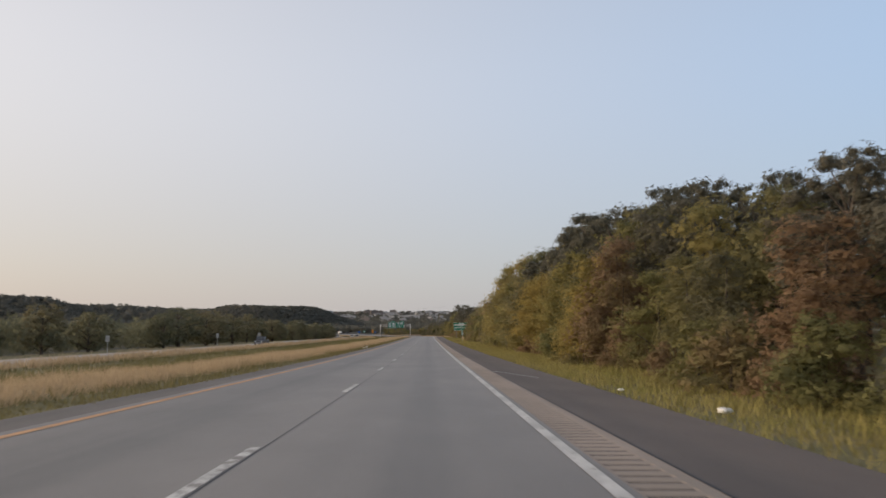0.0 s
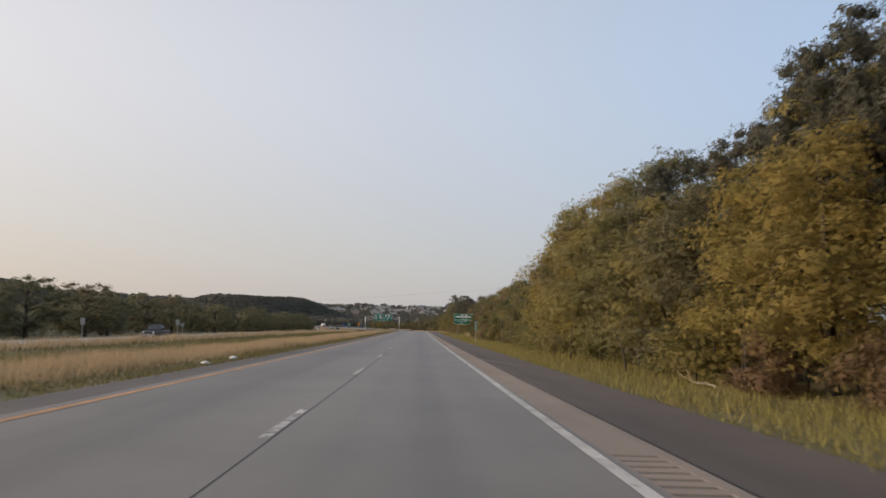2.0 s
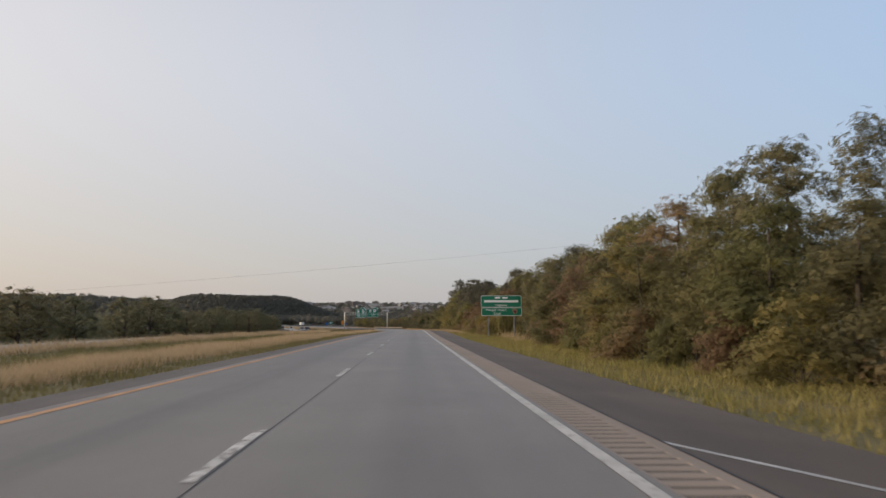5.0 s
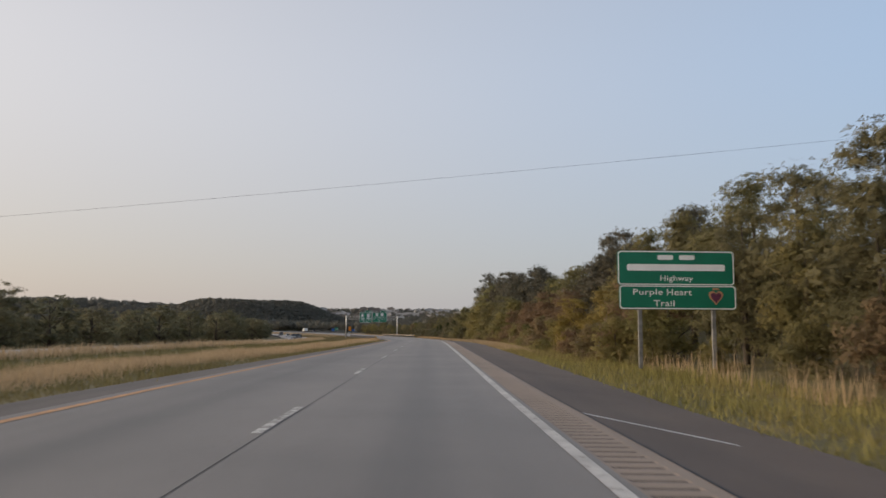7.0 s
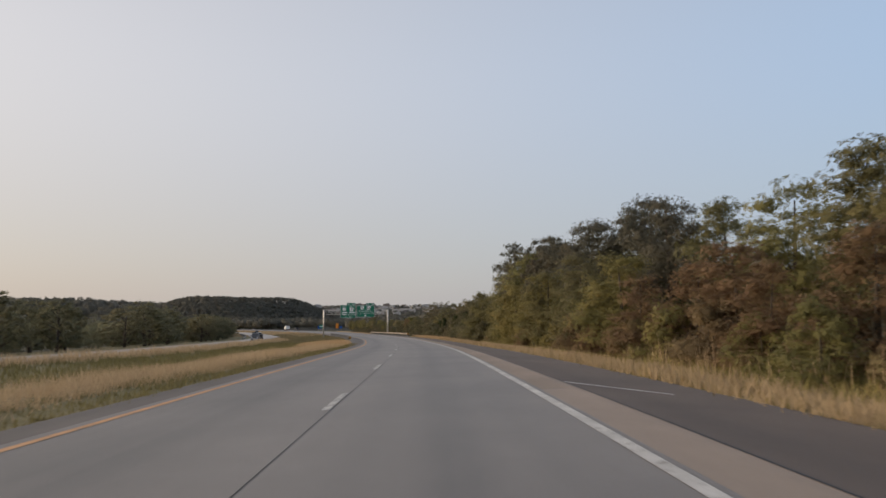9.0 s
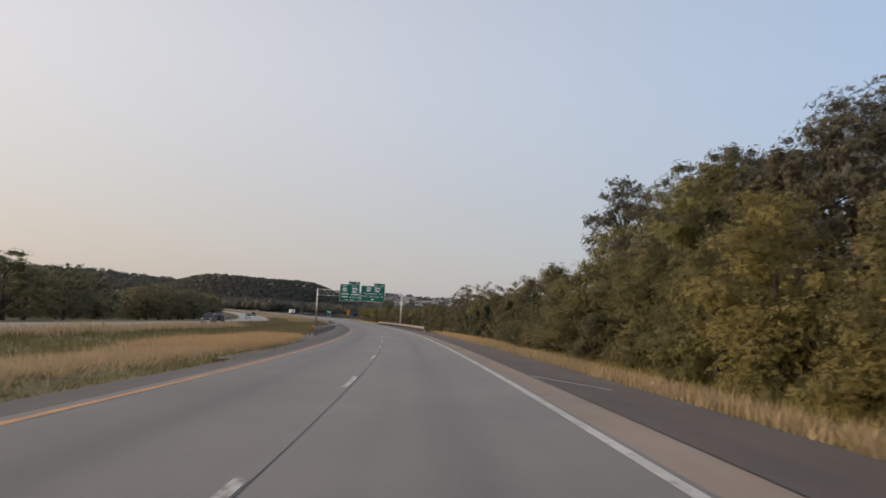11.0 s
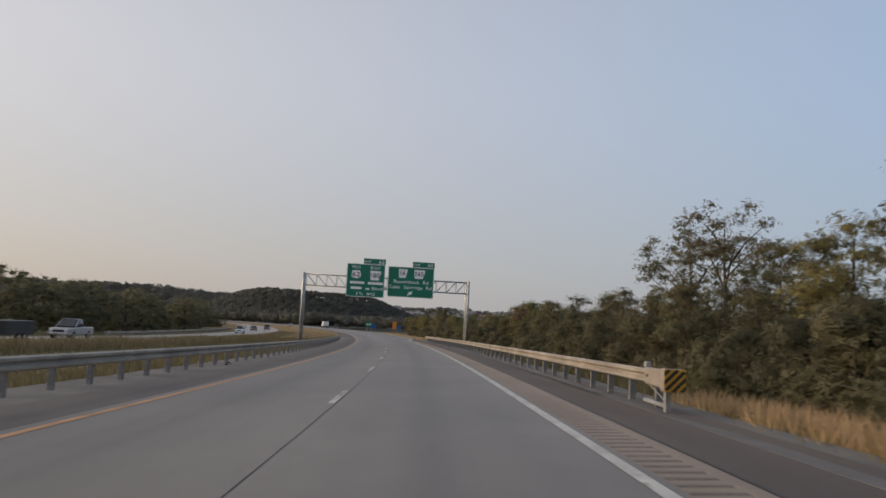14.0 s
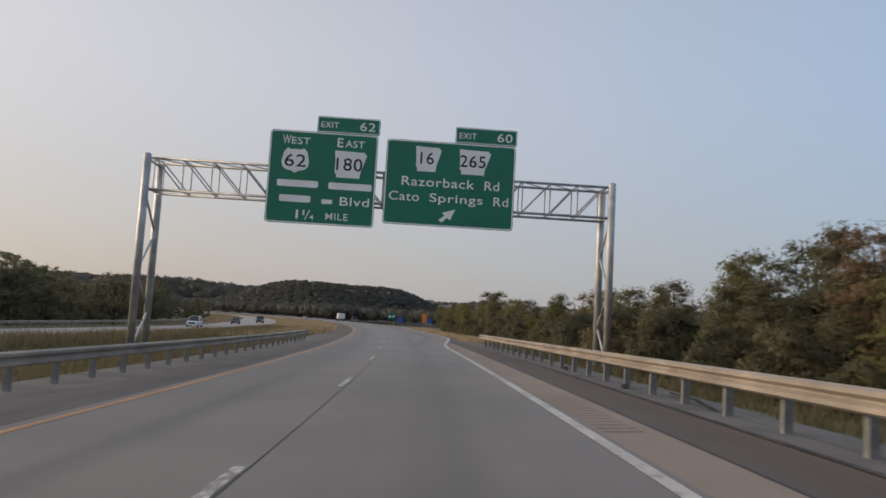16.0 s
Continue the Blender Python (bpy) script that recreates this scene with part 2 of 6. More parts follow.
def paint_line(name, colour, under, wear=0.5):
    """Road paint, worn through in flakes to the pavement under it."""
    m = material(name, colour, 0.7, vary=0.12, scale=1.2, fine=25, bump=0.1)
    n, l = m.node_tree.nodes, m.node_tree.links
    b = n["Principled BSDF"]
    old = b.inputs["Base Color"].links[0].from_socket
    noi = n.new("ShaderNodeTexNoise")
    noi.inputs["Scale"].default_value, noi.inputs["Detail"].default_value, noi.inputs["Roughness"].default_value = 4.5, 9, 0.70
    tc = n.new("ShaderNodeTexCoord")
    l.new(tc.outputs["Object"], noi.inputs["Vector"])
    mr = n.new("ShaderNodeMapRange")
    mr.inputs["From Min"].default_value, mr.inputs["From Max"].default_value = 1 - wear, 1 - wear + 0.12
    l.new(noi.outputs["Fac"], mr.inputs["Value"])
    mix = n.new("ShaderNodeMix")
    mix.data_type = "RGBA"
    l.new(mr.outputs["Result"], mix.inputs["Factor"])
    l.new(old, mix.inputs["A"])
    mix.inputs["B"].default_value = (*under, 1)
    l.new(mix.outputs["Result"], b.inputs["Base Color"])
    return m


# the wide -2.4 track darkens the left lane, partly standing in for vignetting
LANE_TRACKS = [(1.85, 0.8, 0.75), (-2.4, 2.2, 0.78), (-1.85, 0.7, 0.35), (0.9, 0.5, 0.25), (2.8, 0.5, 0.25), (-3.9, 0.6, 0.3)]
CONCRETE = pavement_material("lane_concrete", (0.206, 0.183, 0.163), (0.164, 0.147, 0.132), (0.062, 0.058, 0.055), LANE_TRACKS)
EDGE_CONCRETE = pavement_material("edge_concrete", (0.315, 0.250, 0.202), (0.255, 0.207, 0.168), (0.14, 0.12, 0.10), [(3.9, 0.5, 0.2)], 0.85)
GROOVE = material("groove_floor_dark", (0.085, 0.070, 0.058), 0.95, vary=0.2)
ASPHALT = pavement_material("shoulder_asphalt", (0.136, 0.105, 0.086), (0.104, 0.082, 0.069), (0.04, 0.038, 0.036), [(5.3, 0.7, 0.35), (-5.0, 0.4, 0.4)], 0.85)
INNER_ASPHALT = pavement_material("inner_asphalt", (0.152, 0.132, 0.116), (0.112, 0.098, 0.088), (0.04, 0.038, 0.036), [(-4.6, 0.4, 0.4)], 0.85)
GRAVEL = material("gravel_pad", (0.168, 0.158, 0.148), 0.95, vary=0.14, scale=0.7, fine=45, bump=0.6)
# shadow line at the gravel's border, painted as a dark broken strip
SHADOW_SEAM = paint_line("shadow_seam", (0.045, 0.038, 0.033), (0.135, 0.115, 0.10), 0.5)
SEALANT = material("joint_sealant", (0.022, 0.02, 0.02), 0.6, vary=0.2)
WHITE_LINE = paint_line("white_road_paint", (0.52, 0.50, 0.465), (0.24, 0.215, 0.19), 0.46)
WHITE_DASH = paint_line("white_dash_paint", (0.60, 0.58, 0.54), (0.20, 0.18, 0.165), 0.545)
SHOULDER_PAINT = paint_line("thin_white_paint", (0.54, 0.52, 0.49), (0.22, 0.19, 0.165), 0.42)
YELLOW_LINE = paint_line("yellow_road_paint", (0.50, 0.265, 0.115), (0.25, 0.19, 0.15), 0.44)
OPP_PAVE = pavement_material("opposite_concrete", (0.36, 0.31, 0.27), (0.31, 0.27, 0.24), (0.16, 0.15, 0.14), [(-1.8, 0.8, 0.5), (1.8, 0.8, 0.5)])
FOREST_FLOOR = material("forest_floor", (0.075, 0.072, 0.052), 0.95, vary=0.2, scale=0.05, fine=0.6, bump=0.4, second=(0.055, 0.058, 0.044))
SOIL = material("grassland_soil", (0.185, 0.148, 0.062), 0.95, vary=0.28, scale=0.35, fine=7.0, bump=0.5, second=(0.125, 0.112, 0.042))
STEEL = material("galvanised_steel", (0.50, 0.50, 0.49), 0.5, 0.55, vary=0.15, scale=1.5, fine=20, bump=0.03)
RAIL = material("weathered_guardrail", (0.37, 0.315, 0.255), 0.6, 0.15, vary=0.15, scale=0.8, fine=15, bump=0.04)
POST = material("weathered_post", (0.25, 0.245, 0.235), 0.75, 0.1, vary=0.2, scale=3, fine=30)
GREEN = material("sign_green", (0.005, 0.175, 0.098), 0.45, vary=0.06, scale=0.8, fine=8, bump=0.0)
SIGN_WHITE = material("sign_white", (0.88, 0.88, 0.86), 0.5, vary=0.04, scale=1, fine=10, bump=0.0)
SIGN_BLACK = material("sign_black", (0.015, 0.015, 0.015), 0.5, vary=0.1, bump=0.0)
SIGN_BACK = material("sign_back", (0.34, 0.35, 0.35), 0.5, 0.4, vary=0.1)
SIGN_YELLOW = material("marker_yellow", (0.62, 0.33, 0.02), 0.5, vary=0.08, bump=0.0)
SIGN_ORANGE = material("sign_orange", (0.75, 0.25, 0.02), 0.5, vary=0.06, bump=0.0)
SIGN_BLUE = material("sign_blue", (0.02, 0.10, 0.36), 0.5, vary=0.06, bump=0.0)
PURPLE = material("emblem_purple", (0.13, 0.03, 0.07), 0.5, vary=0.1, bump=0.0)
GOLD = material("emblem_gold", (0.55, 0.30, 0.16), 0.5, vary=0.1, bump=0.0)
BARK = material("bark", (0.095, 0.078, 0.062), 0.95, vary=0.3, scale=4, fine=30, bump=0.8, stretch=(1, 1, 0.3))
PALE_BARK = material("dead_wood", (0.20, 0.17, 0.145), 0.9, vary=0.25, scale=4, fine=30, bump=0.5)
LEAF_MIX = foliage("leaf_autumn_mix", [(0.150, 0.150, 0.068), (0.198, 0.184, 0.074), (0.246, 0.206, 0.080), (0.175, 0.162, 0.078), (0.225, 0.162, 0.090)], dark=0.88, through=0.45, ragged=17.0)
LEAF_GREEN = foliage("leaf_olive_green", [(0.132, 0.129, 0.066), (0.176, 0.160, 0.074), (0.155, 0.143, 0.082)], dark=0.88, through=0.45, ragged=17.0)
LEAF_OAK = foliage("leaf_oak_dark", [(0.090, 0.091, 0.072), (0.104, 0.102, 0.078), (0.120, 0.110, 0.082)], dark=0.88, through=0.4, ragged=15.0)
LEAF_SHADE = foliage("leaf_shade", [(0.115, 0.110, 0.070), (0.145, 0.135, 0.077), (0.170, 0.143, 0.088)], dark=0.88, through=0.42, ragged=17.0)
LEAF_RUST = foliage("leaf_rust", [(0.190, 0.134, 0.084), (0.210, 0.140, 0.085), (0.180, 0.140, 0.080)], dark=0.88, through=0.45, ragged=17.0)
LEAF_GOLD = foliage("leaf_golden_olive", [(0.190, 0.172, 0.066), (0.245, 0.204, 0.070), (0.305, 0.232, 0.070), (0.205, 0.182, 0.072), (0.275, 0.212, 0.070)], dark=0.85, through=0.45, ragged=22.0)
LEAF_FAR = foliage("leaf_far_dark", [(0.150, 0.153, 0.100), (0.182, 0.177, 0.108), (0.214, 0.192, 0.116)], dark=0.9, through=0.5, ragged=13.0)
LEAF_CEDAR = foliage("leaf_cedar", [(0.042, 0.059, 0.025), (0.056, 0.067, 0.028)])
# leaf colours greyed and cooled, partly standing in for haze over the distance
WOODS = foliage("woodland_canopy_hazed", [(0.099, 0.105, 0.094), (0.110, 0.113, 0.096), (0.119, 0.115, 0.096)], dark=0.92, through=0.3, ragged=1.2)
GRASS_ORANGE = foliage("grass_orange", [(0.58, 0.41, 0.235), (0.49, 0.345, 0.195)], dark=0.88, through=0.35)
GRASS_TAN = foliage("grass_dry", [(0.50, 0.375, 0.235), (0.42, 0.318, 0.195)], dark=0.85, through=0.3)
GRASS_GREEN = foliage("grass_green", [(0.180, 0.160, 0.068), (0.225, 0.188, 0.085)], dark=0.75, through=0.3)
GRASS_VERGE = foliage("grass_verge", [(0.200, 0.212, 0.058), (0.250, 0.235, 0.072), (0.325, 0.265, 0.110)], dark=0.6, through=0.3)
GRASS_STRAW = foliage("grass_straw", [(0.330, 0.238, 0.118), (0.255, 0.205, 0.088), (0.400, 0.285, 0.150)], dark=0.65, through=0.3)
GRASS_DULL = foliage("grass_faded", [(0.160, 0.140, 0.078), (0.205, 0.172, 0.094), (0.250, 0.200, 0.115)], dark=0.75, through=0.3)
GLASS = material("dark_glass", (0.02, 0.022, 0.025), 0.08, vary=0.05, bump=0.0)
TYRE = material("tyre_rubber", (0.02, 0.02, 0.02), 0.9, vary=0.15)
CHROME = material("bright_metal", (0.6, 0.6, 0.6), 0.25, 0.9, vary=0.05, bump=0.0)
LAMP = material("lamp_lens", (0.85, 0.85, 0.82), 0.2, vary=0.02, bump=0.0)
TAIL = material("tail_lens", (0.35, 0.01, 0.01), 0.3, vary=0.05, bump=0.0)
BLACK_PLASTIC = material("black_plastic", (0.03, 0.03, 0.03), 0.6, vary=0.1)
CAR_GREY = material("car_paint_grey", (0.05, 0.052, 0.056), 0.4, 0.2, vary=0.04, bump=0.0)
CAR_SILVER = material("car_paint_silver", (0.42, 0.42, 0.42), 0.3, 0.4, vary=0.04, bump=0.0)
CAR_WHITE = material("car_paint_white", (0.72, 0.72, 0.70), 0.35, vary=0.04, bump=0.0)
TOWN = material("town_wall", (0.20, 0.175, 0.16), 0.9, vary=0.15, scale=0.02, fine=0.2)
TOWN_PALE = material("town_pale_wall", (0.38, 0.37, 0.36), 0.9, vary=0.08, scale=0.02, fine=0.2)
WEATHERED = material("weathered_branch", (0.36, 0.30, 0.25), 0.9, vary=0.2, scale=4, fine=30, bump=0.4)
LITTER = material("litter_white", (0.75, 0.74, 0.71), 0.7, vary=0.1)


# ---- mesh building ----
class Geo:
    def __init__(self):
        self.v, self.f, self.uv, self.n = [], [], [], []

    def add(self, verts, faces):
        o = len(self.v)
        self.v += [tuple(p) for p in verts]
        self.f += [tuple(o + i for i in q) for q in faces]

    def box(self, cx, cy, cz, sx, sy, sz, bevel=0.0, m=None):
        """A box with chamfered vertical edges and rims when bevel is given."""
        hx, hy, hz = sx / 2, sy / 2, sz / 2
        if bevel <= 0:
            p = [(x, y, z) for z in (-hz, hz) for x, y in ((-hx, -hy), (hx, -hy), (hx, hy), (-hx, hy))]
            q = [(0, 3, 2, 1), (4, 5, 6, 7), (0, 1, 5, 4), (1, 2, 6, 5), (2, 3, 7, 6), (3, 0, 4, 7)]
        else:
            b = bevel

            def ring(x, y, z, k):
                return [(-x + k, -y, z), (x - k, -y, z), (x, -y + k, z), (x, y - k, z), (x - k, y, z), (-x + k, y, z), (-x, y - k, z), (-x, -y + k, z)]

            rings = [ring(hx - b, hy - b, -hz, b), ring(hx, hy, -hz + b, b), ring(hx, hy, hz - b, b), ring(hx - b, hy - b, hz, b)]
            p = [c for r in rings for c in r]
            q = [tuple(range(7, -1, -1)), tuple(range(24, 32))]
            q += [(r * 8 + i, r * 8 + (i + 1) % 8, r * 8 + 8 + (i + 1) % 8, r * 8 + 8 + i) for r in range(3) for i in range(8)]
        p = [Vector((cx + a, cy + b2, cz + c)) for a, b2, c in p]
        self.add([m @ a for a in p] if m else p, q)

    def tube(self, points, radii, sides=8, cap=True):
        rings = []
        pts = [Vector(p) for p in points]
        for i, p in enumerate(pts):
            d = (pts[min(i + 1, len(pts) - 1)] - pts[max(i - 1, 0)]).normalized()
            a = d.orthogonal().normalized() if abs(d.z) < 0.9 else Vector((1, 0, 0)).cross(d).normalized()
            b = d.cross(a)
            rings.append([p + (a * math.cos(2 * math.pi * j / sides) + b * math.sin(2 * math.pi * j / sides)) * radii[i] for j in range(sides)])
        n = sides
        f = [(r * n + j, r * n + (j + 1) % n, r * n + n + (j + 1) % n, r * n + n + j) for r in range(len(rings) - 1) for j in range(n)]
        if cap:
            f += [tuple(range(n - 1, -1, -1)), tuple(range((len(rings) - 1) * n, len(rings) * n))]
        self.add([v for r in rings for v in r], f)

    def prism(self, outline, y0, y1, m=None):
        """An outline in x and z, extruded along y."""
        n = len(outline)
        p = [Vector((x, y0, z)) for x, z in outline] + [Vector((x, y1, z)) for x, z in outline]
        q = [tuple(range(n)), tuple(range(2 * n - 1, n - 1, -1))] + [(i, i + n, (i + 1) % n + n, (i + 1) % n) for i in range(n)]
        self.add([m @ a for a in p] if m else p, q)

    def mesh(self, name, mat, smooth_faces=False):
        me = bpy.data.meshes.new(name)
        me.from_pydata([tuple(p) for p in self.v], [], self.f)
        me.materials.append(mat)
        if smooth_faces:
            me.polygons.foreach_set("use_smooth", [True] * len(me.polygons))
        me.update()
        if self.n:
            me.normals_split_custom_set_from_vertices(self.n)
        return me


def part(name, geo, mat, parent=None, label="", smooth_faces=False, kind="", category=""):
    me = geo if isinstance(geo, bpy.types.Mesh) else geo.mesh(name, mat, smooth_faces)
    ob = new(name, me)
    ob.parent = parent
    return tagged(ob, label, category, kind=kind)


def thing(name, m, label, category, group=""):
    ob = new(name)
    ob.empty_display_size = 0.3
    ob.matrix_world = m
    return tagged(ob, label, category, group)


def upright(s, lat, turn=0.0, up=0.0, on_road=False):
    p = spot_road(s, lat, up) if on_road else spot(s, lat, up)
    return pose(*p, 0, 0, heading(s) + turn)


def strip(s0, s1, lats, ups, step=4.0, z_of=road_z, lat_of=None):
    """A ribbon along the highway: rows of lats at steps of s, with UV (lat, s)."""
    n = max(2, int(math.ceil((s1 - s0) / step)) + 1)
    ss = np.linspace(s0, s1, n)
    g = Geo()
    w = len(lats)
    for s in ss:
        base = lat_of(s) if lat_of else 0.0
        for la, up in zip(lats, ups):
            x, y = plan(s, base + la)
            g.v.append((float(x), float(y), float(z_of(s, base + la)) + up))
            g.uv.append((la, s))
    g.f = [(r * w + c, r * w + c + 1, (r + 1) * w + c + 1, (r + 1) * w + c) for r in range(n - 1) for c in range(w - 1)]
    return g


def strip_mesh(name, g, mat):
    me = g.mesh(name, mat)
    layer = me.uv_layers.new(name="UVMap")
    idx = np.empty(len(me.loops), dtype=np.int32)
    me.loops.foreach_get("vertex_index", idx)
    layer.data.foreach_set("uv", np.asarray(g.uv, dtype=np.float32)[idx].ravel())
    return me


def slab(name, s0, s1, lat0, lat1, up, mat, step=4.0, cols=3, skirt=0.25, z_of=road_z, lat_of=None):
    """A paved slab with a top, and sides that go down into the ground."""
    lats = [lat0] + [lat0 + (lat1 - lat0) * i / cols for i in range(cols + 1)] + [lat1]
    ups = [up - skirt] + [up] * (cols + 1) + [up - skirt]
    return strip_mesh(name, strip(s0, s1, lats, ups, step, z_of, lat_of), mat)


# ---- ground ----
def ground_sheet():
    ss = np.concatenate([np.arange(-380, -40, 40), np.arange(-40, 700, 4.0), np.arange(700, 1500, 20.0), np.arange(1500, 5000, 70.0)])
    side = np.concatenate([np.arange(0, 16, 1.0), np.arange(16, 64, 3.0), np.arange(64, 260, 14.0), np.arange(260, 1000, 45.0), np.arange(1000, 4300, 160.0)])
    lats = np.concatenate([-side[:0:-1], side])
    S, LA = np.meshgrid(ss, lats, indexing="ij")
    x, y = plan(S, LA)
    z = ground_z(S, LA)
    g = Geo()
    g.v = np.stack([x, y, z], -1).reshape(-1, 3).tolist()
    w = len(lats)
    g.f = [(r * w + c, r * w + c + 1, (r + 1) * w + c + 1, (r + 1) * w + c) for r in range(len(ss) - 1) for c in range(w - 1)]
    sheet = part("ground", g, SOIL, None, "dry grassland reaching to the wooded hills", True, "structure", "ground")
    # under the woods the ground is dark litter
    sheet.data.materials.append(FOREST_FLOOR)
    wooded = [int(ss[r] > 1290 or lats[c] < -72 or lats[c] > 88) for r in range(len(ss) - 1) for c in range(w - 1)]
    sheet.data.polygons.foreach_set("material_index", wooded)


ground_sheet()

# ---- our carriageway ----
ROAD0, ROAD1 = -60.0, 1250.0
road = part("road", slab("road", ROAD0, ROAD1, -3.95, 3.83, 0.0, CONCRETE, cols=6), CONCRETE, None, "worn grey concrete highway lanes with dark oil streaks", kind="structure", category="road")
RUMBLE_RUNS = ((-5, 33), (48, 66), (80, 104), (118, 200), (208, 262), (276, 322), (334, 408), (412, 470), (474, 515))


def edge_strip():
    """The concrete edge strip, with milled grooves sunk into it in runs."""
    rows, s = [], ROAD0
    while s < 545:
        run = [b for a, b in RUMBLE_RUNS if a <= s < b]
        if run:
            rows += [(s, 0.0), (s + 0.03, 1.0), (s + 0.11, 1.0), (s + 0.14, 0.0)]
            s += 0.32
        else:
            rows.append((s, 0.0))
            ahead = [a for a, b in RUMBLE_RUNS if a > s]
            s = min([s + 4.0] + ahead)
    rows.append((545.0, 0.0))
    ss, dip = np.array([r[0] for r in rows])[:, None], np.array([r[1] for r in rows])[:, None]
    lats = np.array([3.832, 3.832, 3.85, 3.88, 4.38, 4.42, 4.6, 4.6])[None]
    ups = np.array([-0.25, 0, 0, 0, 0, 0, 0, -0.25])[None] - 0.001 - dip * np.array([0, 0, 0, 0.013, 0.013, 0, 0, 0])[None]
    S, LA = ss + 0 * lats, lats + 0 * ss
    x, y = plan(S, LA)
    g = Geo()
    g.v = np.stack([x, y, road_z(S, LA) + ups], -1).reshape(-1, 3).tolist()
    g.uv = np.stack([LA, S], -1).reshape(-1, 2).tolist()
    w = 8
    g.f = [(r * w + c, r * w + c + 1, (r + 1) * w + c + 1, (r + 1) * w + c) for r in range(len(rows) - 1) for c in range(w - 1)]
    return strip_mesh("edge_strip", g, EDGE_CONCRETE)


part("edge_strip", edge_strip(), EDGE_CONCRETE, road, "pale pinkish concrete edge strip with milled rumble grooves")
part("asphalt_shoulder", slab("asphalt_shoulder", ROAD0, 545, 4.602, 7.35, -0.012, ASPHALT, cols=2), ASPHALT, road, "dark asphalt shoulder")
part("inner_shoulder", slab("inner_shoulder", ROAD0, 345, -4.85, -3.952, -0.015, INNER_ASPHALT, cols=1), INNER_ASPHALT, road, "narrow dark asphalt inner shoulder")
part("inner_shoulder", slab("inner_shoulder", 345, 545, -5.55, -3.952, -0.015, INNER_ASPHALT, cols=1), INNER_ASPHALT, road, "dark asphalt inner shoulder along the guardrail")
part("gravel_shoulder", slab("gravel_shoulder", 372, 545, -7.3, -5.555, -0.015, GRAVEL, cols=2, skirt=0.5), GRAVEL, road, "pale gravel pad under the guardrail")
part("gravel_pad", slab("gravel_pad", 404, 522, 6.1, 7.7, -0.006, GRAVEL, cols=2, skirt=0.5), GRAVEL, road, "grey gravel pad under the shoulder guardrail")
part("shadow_seam", strip_mesh("shadow_seam", strip(424, 515, [5.99, 6.13], [0.002, 0.002], 2.0), SHADOW_SEAM), SHADOW_SEAM, road, "painted shadow line, broken in places, along the gravel")
part("far_shoulder", slab("far_shoulder", 545, ROAD1, -6.6, -3.952, -0.015, ASPHALT, step=10, cols=1), ASPHALT, road, "asphalt inner shoulder")
part("right_far_shoulder", slab("right_far_shoulder", 545, ROAD1, 3.832, 6.6, -0.012, EDGE_CONCRETE, step=10, cols=1), EDGE_CONCRETE, road, "pale outer shoulder")
part("lane_joint", strip_mesh("lane_joint", strip(ROAD0, 700, [-0.008, 0.008], [0.004, 0.004]), SEALANT), SEALANT, road, "dark sealed joint between the lanes")
part("shoulder_joint", strip_mesh("shoulder_joint", strip(ROAD0, 545, [4.58, 4.618], [0.004, 0.004]), SEALANT), SEALANT, road, "dark joint along the shoulder")
part("white_edge_line", strip_mesh("white_edge_line", strip(ROAD0, 507, [3.58, 3.74], [0.005, 0.005], 2.0), WHITE_LINE), WHITE_LINE, road, "worn white edge line")
part("yellow_edge_line", strip_mesh("yellow_edge_line", strip(ROAD0, 900, [-3.72, -3.55], [0.005, 0.005], 3.0), YELLOW_LINE), YELLOW_LINE, road, "worn orange-yellow edge line")

rng = random.Random(4)
for i in range(-4, 64):
    far = 8.673 + 12.192 * i
    part("lane_dash", strip_mesh("lane_dash", strip(far - 3.05, far, [-0.165, -0.03], [0.006, 0.006], 1.6), WHITE_DASH), WHITE_DASH, road)

for i in range(10):
    s = 30.2 + 61.9 * i
    if s > 470:
        break
    g = Geo()
    for la in (4.63, 5.4, 6.25):
        for ds in (-0.12, 0.12):
            q = s + ds - 1.5 * (la - 4.63)
            x, y = plan(q, la)
            g.v.append((float(x), float(y), float(road_z(q, la)) - 0.006))
    g.f = [(0, 2, 3, 1), (2, 4, 5, 3)]
    part("shoulder_mark", g, SHOULDER_PAINT, road, "thin white line slanting across the shoulder")


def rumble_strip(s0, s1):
    """Dark quads that lie just above the floors of the milled grooves."""
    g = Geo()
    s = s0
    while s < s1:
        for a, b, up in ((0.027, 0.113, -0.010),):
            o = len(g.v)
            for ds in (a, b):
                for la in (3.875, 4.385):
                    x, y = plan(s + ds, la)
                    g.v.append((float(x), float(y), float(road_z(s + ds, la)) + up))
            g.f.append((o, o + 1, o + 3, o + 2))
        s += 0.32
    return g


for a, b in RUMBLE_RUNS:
    part("rumble_groove", rumble_strip(a, b), GROOVE, road, "dark sheets on the floors of the rumble grooves", kind="stuff")

# exit ramp, leaving straight on while the highway bends away
def ramp_lat(s):
    """Where the right edge line runs: it tapers out into a slowing lane, which leaves further on."""
    return np.interp(s, [480, 507, 512, 534, 590, 620, 680, 760, 860], [3.66, 3.66, 3.9, 6.0, 6.1, 7.5, 16.0, 36.0, 70.0])


def ramp_z(s, lat):
    w = smooth(6.8, 9.5, lat)
    return (road_z(s, np.minimum(lat, 6.9)) + 0.012) * (1 - w) + (ground_z(s, np.maximum(lat, 7.1)) + 0.10) * w


